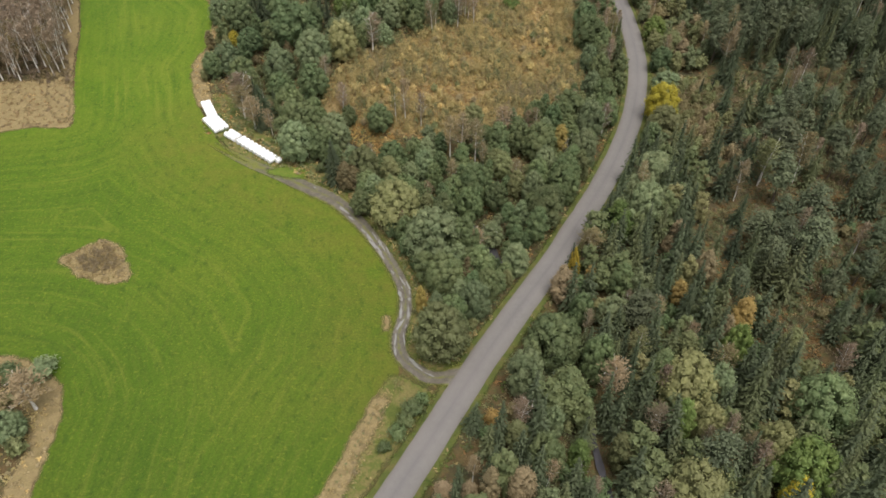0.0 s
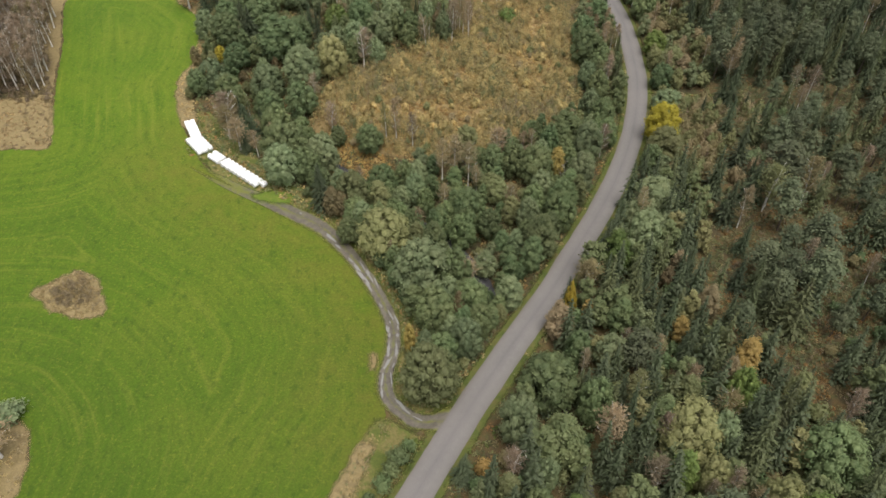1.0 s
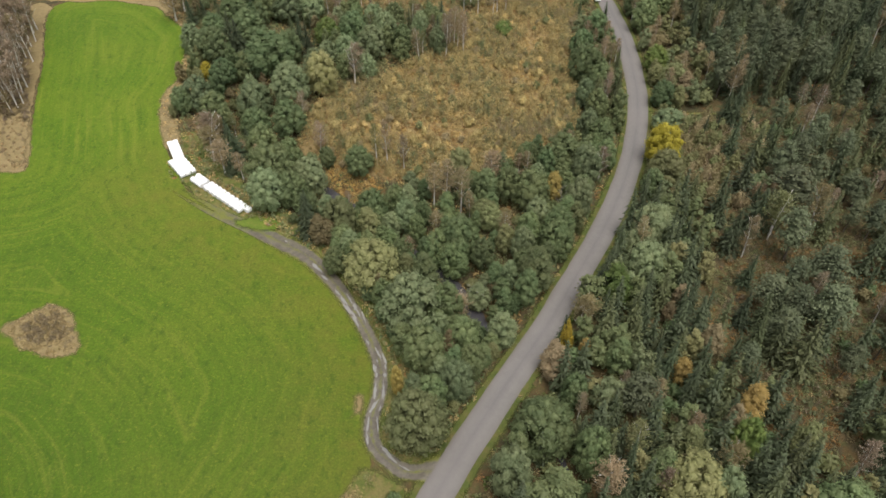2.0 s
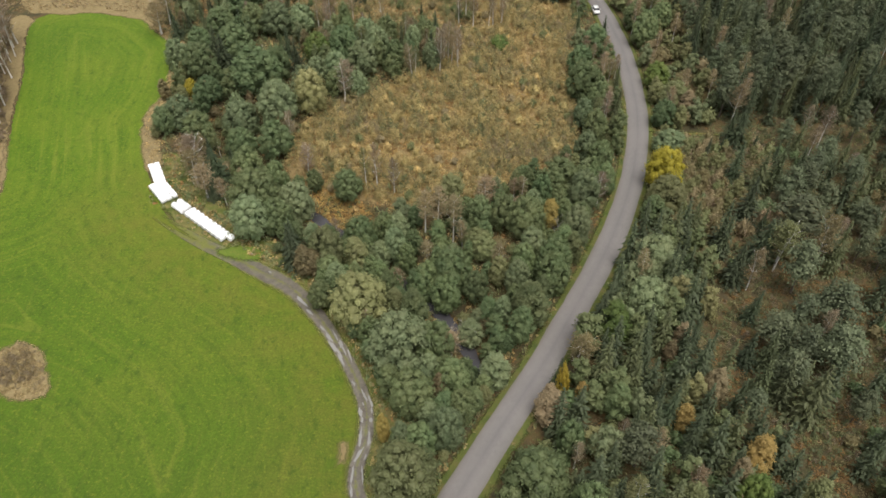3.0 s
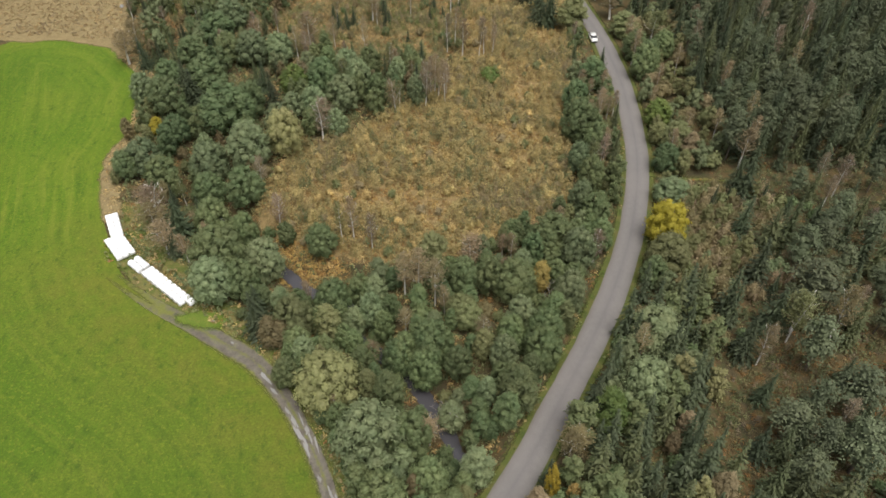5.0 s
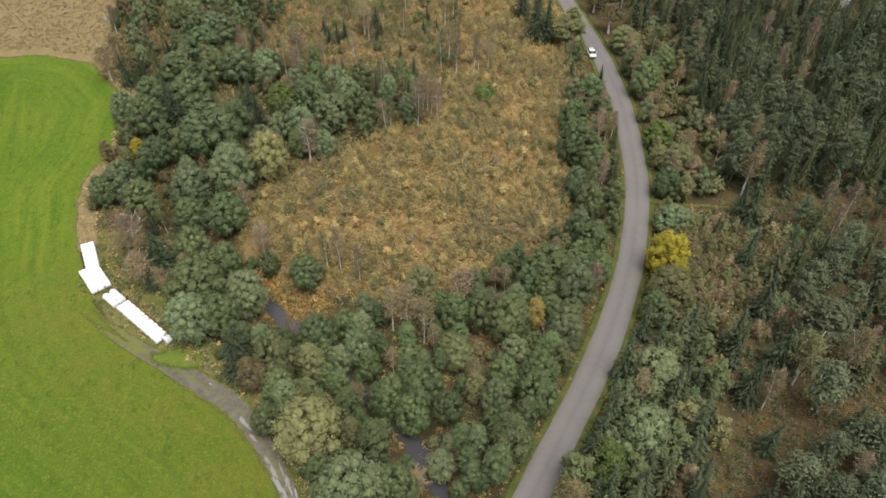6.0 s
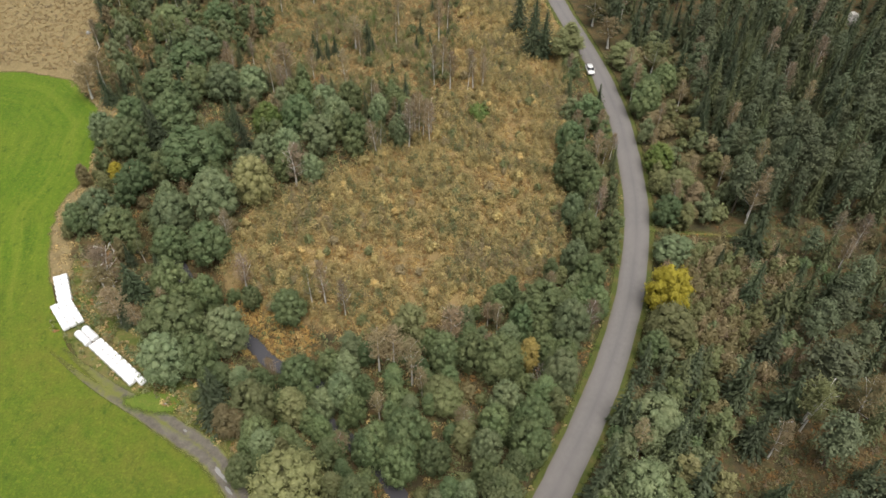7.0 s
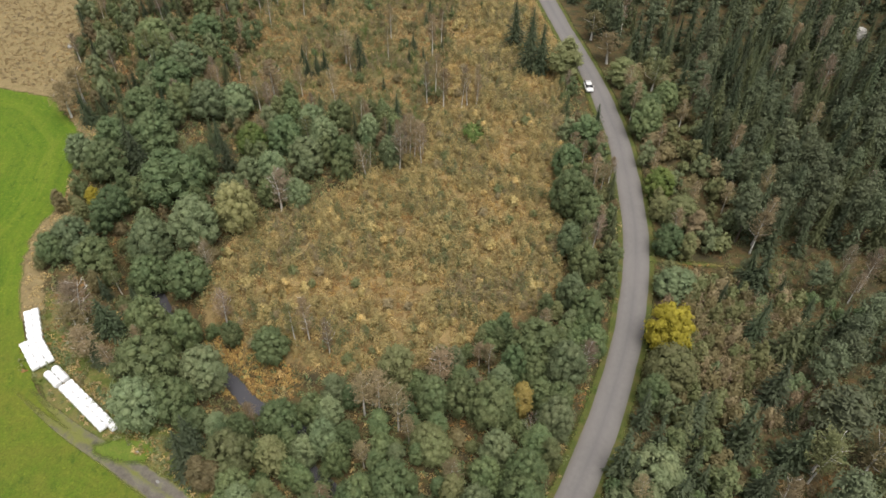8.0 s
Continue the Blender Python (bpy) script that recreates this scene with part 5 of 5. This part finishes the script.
scatter([(-33, 210), (2.4, 203), (11.8, 210), (17.7, 277.3), (-37.8, 277.3)], 850, WET, "young trees on the rough ground", "on the rough ground", 110)
scatter([(34.2, 144), (46, 151), (48.4, 188.8), (47.2, 218.3), (41.3, 218.3), (38.9, 188.8)], 680, MIXED, "trees along the road", "along the gravel road", 60, 2.9)
scatter([(49.6, 125.1), (73.2, 122.7), (73.2, 152.2), (51.9, 153.4)], 1530, BROWNBUSH, "shrubs below the forest path", "below the forest path", 150, 3.4, 0.7)
scatter([(54.3, 160.5), (70.8, 159.3), (68.4, 188.8), (70.8, 224.2), (55.5, 224.2)], 680, EDGE, "trees at the forest edge", "at the forest edge", 70, 3.0, 0.8)
scatter([(66.1, 158.1), (132.2, 151), (136.9, 224.2), (66.1, 224.2)], 5200, SPRUCES, "conifers of the forest", "in the dark conifer forest", 390, 3.4, 0.85)
scatter([(61.4, 73.2), (118, 70.8), (132.2, 151), (73.2, 151)], 3600, PINES, "pines of the forest", "in the pine forest", 330, 3.4, 0.85)
scatter([(-3.5, 37.8), (47.2, 37.8), (100.3, 40.1), (100.3, 73.2), (61.4, 75.5), (56.6, 127.4), (42.5, 123.9)], 4600, NEARMIX, "trees beside the road", "beside the gravel road", 480, 3.0, 0.62)
scatter([(-91.4, 152.2), (-102.7, 191.2), (-135.7, 203), (-147.5, 139.2), (-103.8, 149.9)], 3400, BIRCHWOOD, "birch wood beyond the field", "in the birch wood", 290, 3.6, 0.48)
scatter([(-59.6, 43.7), (-60.8, 61.4), (-70.8, 67.3), (-88.5, 67.3), (-88.5, 29.5), (-59.6, 29.5)], 900, [(4, "bush", "brown", 2, 4, 0.5), (2, "birch", "brown", 5, 8, 0.2), (1, "bush", "grey_green", 2, 4, 0.5), (2, "bush", "olive", 2, 4, 0.5)], "thicket in the field", "at the edge of the field", 70, 3.4, 0.6)

scatter(CLEAR_EDGE, 1800, [(2, "bush", "scrub", 1.2, 2.2, 0.45), (4, "bush", "sapling", 1.3, 2.6, 0.42), (1.6, "bush", "tan", 1.2, 2.2, 0.45), (1.6, "bush", "olive", 1.2, 2.4, 0.45)], "shrubs of the clearing", "on the felled clearing", 280, 3.4, 0.9)


# ---- joined far woods, undergrowth and grass ----
def joined(name, meshes, label, category):
    """Many copies of shared meshes as one object: rows of (mesh, pose, material)."""
    verts, tris, index, mats, first = [], [], [], [], 0
    for me, m, mat in meshes:
        n = len(me.vertices)
        co = np.empty(n * 3)
        me.vertices.foreach_get("co", co)
        a = np.array(m)
        verts.append(co.reshape(-1, 3) @ a[:3, :3].T + a[:3, 3])
        me.calc_loop_triangles()
        f = np.empty(len(me.loop_triangles) * 3, int)
        me.loop_triangles.foreach_get("vertices", f)
        tris.append(f.reshape(-1, 3) + first)
        if mat not in mats:
            mats.append(mat)
        index.append(np.full(len(tris[-1]), mats.index(mat)))
        first += n
    return stuff(name, np.vstack(verts), np.vstack(tris), np.concatenate(index), mats, label, category)


def stuff(name, verts, tris, index, mats, label, category):
    me = bpy.data.meshes.new(name)
    me.vertices.add(len(verts))
    me.vertices.foreach_set("co", np.ravel(verts))
    me.loops.add(tris.size)
    me.loops.foreach_set("vertex_index", np.ravel(tris))
    me.polygons.add(len(tris))
    me.polygons.foreach_set("loop_start", np.arange(0, tris.size, 3))
    me.polygons.foreach_set("loop_total", np.full(len(tris), 3))
    for m in mats:
        me.materials.append(m)
    me.polygons.foreach_set("material_index", index)
    me.update()
    return tagged(new(name, me), label, category, kind="stuff")


def far_woods(name, poly, n, table, label, gap=2.6):
    rng = random
    p = np.array(poly, float)
    rows, made = [], []
    for _ in range(n * 6):
        x, y = rng.uniform(p[:, 0].min(), p[:, 0].max()), rng.uniform(p[:, 1].min(), p[:, 1].max())
        if not inside(np.array(x), np.array(y), p) or any((x - a) ** 2 + (y - b) ** 2 < gap * gap for a, b in made) or not free(x, y, 1.5):
            continue
        if float(away(np.array(x), np.array(y), ROAD)) < 6:
            continue
        kind, colour, lo, hi, ratio = choose(table)
        h = rng.uniform(lo, hi) * 1.15
        crown, trunk, ph, pr = prototype(kind, rng.randrange(3), True)
        m = Matrix.LocRotScale((x, y, float(height(x, y))), Euler((0, 0, rng.random() * 6.28)), (h * ratio / pr, h * ratio / pr, h / ph))
        rows += [(crown, m, LEAF[colour]), (trunk, m, trunk.materials[0])]
        made.append((x, y))
        if len(made) >= n:
            break
    joined(name, rows, label, "trees")


def clumps(name, poly, n, table, label, category, avoid=(), near_road=3.9, within_field=False):
    """Low growth: rows of (weight, colour, half width, height, leaves, leaf size, upright)."""
    rng = np.random.default_rng(n)
    p = np.array(poly, float)
    x = rng.uniform(p[:, 0].min(), p[:, 0].max(), n * 4)
    y = rng.uniform(p[:, 1].min(), p[:, 1].max(), n * 4)
    ok = inside(x, y, p) & (away(x, y, ROAD_LINE[::2]) > near_road) & (away(x, y, TRACK) > 1.9) & (away(x, y, STREAM) > 1.4)
    if not within_field:
        ok &= ~inside(x, y, FIELD_LINE[::3])
    for line, d in avoid:
        ok &= away(x, y, line) > d
    x, y = x[ok][:n], y[ok][:n]
    z = height(x, y)
    w = np.array([row[0] for row in table], float)
    patch = np.array([noise.noise(Vector((a * 0.09, b * 0.09, 3.0))) for a, b in zip(x, y)])
    kind = (rng.random(len(x)) * 0.5 + np.clip(patch * 1.1 + 0.5, 0, 1) * 0.5)
    edges = np.cumsum(w) / w.sum()
    order = np.searchsorted(edges, np.argsort(np.argsort(kind)) / max(1, len(kind) - 1) * 0.999)
    P, N, U, W, L, I = [], [], [], [], [], []
    for a, b, c, k in zip(x, y, z, order):
        _, _, r, h, leaves, size, upright = table[k]
        s = rng.uniform(0.6, 1.45)
        d = unit(rng.normal(0, 1, (leaves, 3)) * [1, 1, 0.8] + [0, 0, 0.45])
        d[:, 2] = np.abs(d[:, 2])
        P.append(np.array([a, b, c]) + d * [r * s, r * s, h * s] * rng.uniform(0.55, 1.05, (leaves, 1)) * np.column_stack([1 - 0.5 * d[:, 2], 1 - 0.5 * d[:, 2], np.ones(leaves)]))
        N.append(d * (1 - upright * 0.5) + rng.normal(0, 0.28, (leaves, 3)) + [0, 0, 0.45])
        U.append(rng.normal(0, 1 - upright * 0.8, (leaves, 3)) + [0, 0, upright * 1.5])
        W.append(size * rng.uniform(0.5, 1.1, leaves) * (1 - upright * 0.5))
        L.append(size * rng.uniform(0.8, 1.8, leaves))
        I.append(np.full(leaves, k))
    me = cards(name, np.vstack(P), np.vstack(N), np.vstack(U), np.concatenate(W), np.concatenate(L), rng)
    for row in table:
        me.materials.append(LEAF[row[1]])
    me.polygons.foreach_set("material_index", np.concatenate(I))
    return tagged(new(name, me), label, category, kind="stuff")


for kind, word, label in (("bush", "shrubs", "low autumn shrubs among the trees"), ("spruce_tree", "conifer_wood", "dark spruces of the forest"),
                          ("broadleaf_tree", "deciduous_wood", "green deciduous trees of the wood"), ("birch_tree", "birch_wood", "grey-brown leafless birches beyond the field")):
    if kind in SURPLUS:
        joined(word, SURPLUS[kind], label, "trees")
far_woods("far_conifers", [(54, 222), (133, 222), (128, 155), (160, 148), (168, 290), (46, 298)], 500, SPRUCES, "dense dark conifers of the far hillside", 2.2)
far_woods("far_mixed_wood", [(-88.5, 266.7), (17.7, 280.8), (35.4, 309.2), (-129.8, 309.2)], 90, FAR, "far mixed wood beyond the rough ground", 3.2)
far_woods("far_birch_wood", [(-108.6, 198.2), (-139.2, 188.8), (-177, 141.6), (-188.8, 236), (-123.9, 253.7)], 90, BIRCHWOOD, "leafless grey-brown birches beyond the field", 2.8)
far_woods("near_forest", [(100.3, 23.6), (100.3, 73.2), (118, 73.2), (132.2, 151), (177, 141.6), (177, 11.8)], 140, PINES, "dense pines beyond the forest edge", 3.0)

SCRUB = [(1.6, "straw", 0.7, 0.35, 20, 0.25, 0.6), (2.4, "gold", 0.9, 0.5, 28, 0.24, 0.3), (2.6, "rust", 0.9, 0.5, 28, 0.24, 0.3), (4, "scrub", 1.1, 1.3, 48, 0.25, 0.4), (5, "sapling", 1.1, 2.7, 84, 0.24, 0.5), (1.0, "lime_yellow", 0.7, 0.8, 28, 0.22, 0.4), (1.4, "olive", 1.0, 2.4, 76, 0.24, 0.5), (1.6, "tan", 0.9, 2.2, 60, 0.23, 0.55)]
HEATH = [(1.2, "straw", 0.7, 0.35, 20, 0.26, 0.6), (1.4, "gold", 0.9, 0.5, 30, 0.25, 0.3), (1.6, "rust", 0.8, 0.45, 26, 0.25, 0.3), (4, "scrub", 0.9, 0.9, 36, 0.25, 0.4), (5, "sapling", 0.8, 2.2, 64, 0.22, 0.6), (4.5, "olive", 0.85, 2.4, 64, 0.22, 0.6), (2.5, "fresh_green", 0.8, 2.0, 50, 0.23, 0.5), (1.6, "tan", 0.8, 1.9, 50, 0.23, 0.55)]
LITTER = [(2, "rust", 0.7, 0.4, 16, 0.22, 0.3), (3, "brown", 0.8, 1.0, 20, 0.23, 0.4), (3, "olive", 0.8, 1.2, 22, 0.23, 0.4), (2, "scrub", 0.8, 0.9, 20, 0.23, 0.4), (2.5, "dark_green", 0.8, 1.2, 22, 0.24, 0.4), (1.4, "straw", 0.5, 0.4, 14, 0.22, 0.7)]
FLOOR = [(1.4, "rust", 0.6, 0.35, 14, 0.2, 0.3), (3, "brown", 0.7, 0.8, 18, 0.22, 0.4), (2.4, "olive", 0.7, 0.9, 18, 0.22, 0.4), (5, "spruce_olive", 0.85, 1.4, 24, 0.25, 0.4), (1.2, "straw", 0.45, 0.35, 12, 0.2, 0.7)]
DRY = [(5, "straw", 0.55, 0.35, 12, 0.28, 0.2), (2, "tan", 0.55, 0.35, 12, 0.28, 0.2), (0.8, "scrub", 0.5, 0.35, 10, 0.26, 0.2)]
clumps("scrub", CLEAR_EDGE, 8600, SCRUB, "olive and tan scrub and bracken on felled ground", "scrub")
clumps("rough_scrub", [(-33, 207.7), (4.7, 198.2), (14.2, 210), (17.7, 278.5), (-40.1, 278.5)], 4600, HEATH, "brown scrub and saplings on rough ground", "scrub")
clumps("undergrowth", [(-11.8, 63.7), (2.4, 67.3), (28.3, 112.1), (42.5, 144), (51.9, 224.2), (40.1, 224.2), (35.4, 146.3), (11.8, 132.2), (-28.3, 146.3), (-7.1, 177), (9.4, 193.5), (0, 207.7), (-35.4, 212.4), (-73.2, 210), (-59, 165.2), (-51.9, 134.5), (-33, 120.4), (-11.8, 96.8)], 7500, LITTER, "rust and olive undergrowth beneath the trees", "undergrowth")
clumps("forest_undergrowth", [(-14.2, 40.1), (0, 56.6), (51.9, 144), (56.6, 230.1), (132.2, 230.1), (132.2, 37.8)], 10500, FLOOR, "rust-brown undergrowth on the forest floor", "undergrowth")
clumps("brush", [(52, 124), (73, 122), (73, 152), (52, 153.5)], 1100, [(4, "brown", 0.7, 2.6, 50, 0.2, 0.75), (3, "tan", 0.7, 2.4, 46, 0.2, 0.75), (3, "grey_brown", 0.7, 2.6, 46, 0.18, 0.8), (2, "olive", 0.8, 2.2, 50, 0.22, 0.6)], "dense brown and tan brush below the forest path", "undergrowth", near_road=6)
clumps("forest_heather", [(48, 78), (58, 68), (66, 76), (84, 100), (84, 116), (58, 116), (50, 98)], 1300, [(4, "rust", 0.7, 0.6, 26, 0.2, 0.5), (3, "brown", 0.7, 1.0, 26, 0.2, 0.5), (2, "grey_brown", 0.6, 1.4, 30, 0.18, 0.7), (2, "olive", 0.7, 0.7, 24, 0.2, 0.5)], "rust-brown heather and brush in the forest gap", "undergrowth")
clumps("straw_field_scrub", [(-70, 203), (-33, 208), (-35, 265), (-88, 265), (-78, 229)], 1900, HEATH, "olive and brown scrub beside the straw field", "scrub")
clumps("dry_grass", [(-72, 203), (-77.9, 209.4), (-90.9, 212.4), (-118, 207.7), (-141.6, 262), (-87.3, 262), (-77.9, 230.1)], 2600, DRY, "straw-coloured tall dry grass", "grass")
clumps("mound_grass", ISLAND, 300, [(5, "straw", 0.45, 0.35, 14, 0.26, 0.5), (1.5, "tan", 0.45, 0.4, 14, 0.24, 0.5)], "pale straw grass round the heap of brush", "dry grass", within_field=True)
clumps("mound_brush", [(-66.5, 92.2), (-63, 95.6), (-60.6, 94.4), (-58.6, 90.5), (-61, 88.6), (-64.4, 89.6)], 110, [(3, "tan", 0.55, 0.9, 22, 0.26, 0.35), (0.5, "brown", 0.5, 0.8, 16, 0.24, 0.4), (2, "straw", 0.5, 0.7, 20, 0.26, 0.4)], "heap of dry tan brush in the unmown patch", "dry grass", within_field=True)
clumps("wood_grass", BESIDE_WOOD, 500, DRY, "straw-coloured grass before the birch wood", "grass", within_field=True)
clumps("bank_grass", [(-33, 19), (-24.2, 33), (-16.4, 47), (-12.2, 57.5), (-9.5, 65), (-7.5, 65), (-9.6, 56), (-13.5, 46), (-22, 30), (-31, 15)], 900, [(3, "straw", 0.35, 0.35, 11, 0.24, 0.7), (1.2, "olive", 0.35, 0.3, 9, 0.22, 0.4), (1.2, "tan", 0.35, 0.4, 9, 0.24, 0.5)], "tan and olive grass on the roadside bank", "grass", within_field=True)
clumps("edge_grass", LOW_EDGE, 140, DRY, "dry grass edge round the thicket", "grass", within_field=True)
clumps("fringe_grass", NORTH_EDGE, 520, DRY, "pale dry grass along the field", "grass", within_field=True)
clumps("bale_grass", [(-55, 137), (-52, 131), (-46, 126), (-37, 120), (-29, 118), (-26, 115), (-17, 103), (-10, 90), (-4, 84), (-6, 92), (-13, 105), (-22, 117), (-32, 123), (-44, 134), (-53, 146)], 900, [(3, "straw", 0.4, 0.45, 10, 0.34, 0.6), (2, "olive", 0.45, 0.5, 10, 0.34, 0.3), (2, "verge", 0.4, 0.4, 10, 0.32, 0.5), (1, "rust", 0.45, 0.4, 9, 0.34, 0.2)], "rough grass beside the track and bales", "grass", within_field=True)
VERGE_MIX = [(4, "verge", 0.35, 0.3, 9, 0.28, 0.5), (2, "straw", 0.35, 0.35, 9, 0.3, 0.6), (1, "olive", 0.35, 0.4, 9, 0.28, 0.4)]
BESIDE_ROAD = np.vstack([ROAD_LINE[10:180] + [-5.2, 2.6], ROAD_LINE[10:180][::-1] + [5.2, -2.6]])
clumps("verge_grass", BESIDE_ROAD, 2600, VERGE_MIX, "green and straw-coloured grass along the road", "grass", near_road=2.75, within_field=True)
clumps("bank_sedge", [(-30, 142), (-24, 142), (-12, 136), (-9, 132), (-12, 129), (-22, 131), (-30, 137)], 700, [(3, "gold", 0.5, 0.5, 20, 0.2, 0.6), (4, "rust", 0.6, 0.5, 20, 0.2, 0.5), (1, "straw", 0.5, 0.4, 16, 0.2, 0.7)], "orange-brown sedge on the bank of the stream", "sedge")
clumps("thicket_grass", [(-60.5, 40), (-60.5, 60), (-66, 67), (-75, 68), (-90, 66), (-90, 40)], 900, DRY, "dry grass round the thicket", "grass", within_field=True)

clumps("birch_undergrowth", [(-89, 150), (-99, 150), (-125, 146), (-145, 140), (-137, 203), (-110, 204), (-101, 180)], 1800, [(3, "brown", 0.8, 1.2, 16, 0.34, 0.3), (3, "grey_brown", 0.8, 1.5, 18, 0.32, 0.4), (2, "tan", 0.6, 0.7, 12, 0.34, 0.4)], "brown undergrowth beneath the birches", "undergrowth")
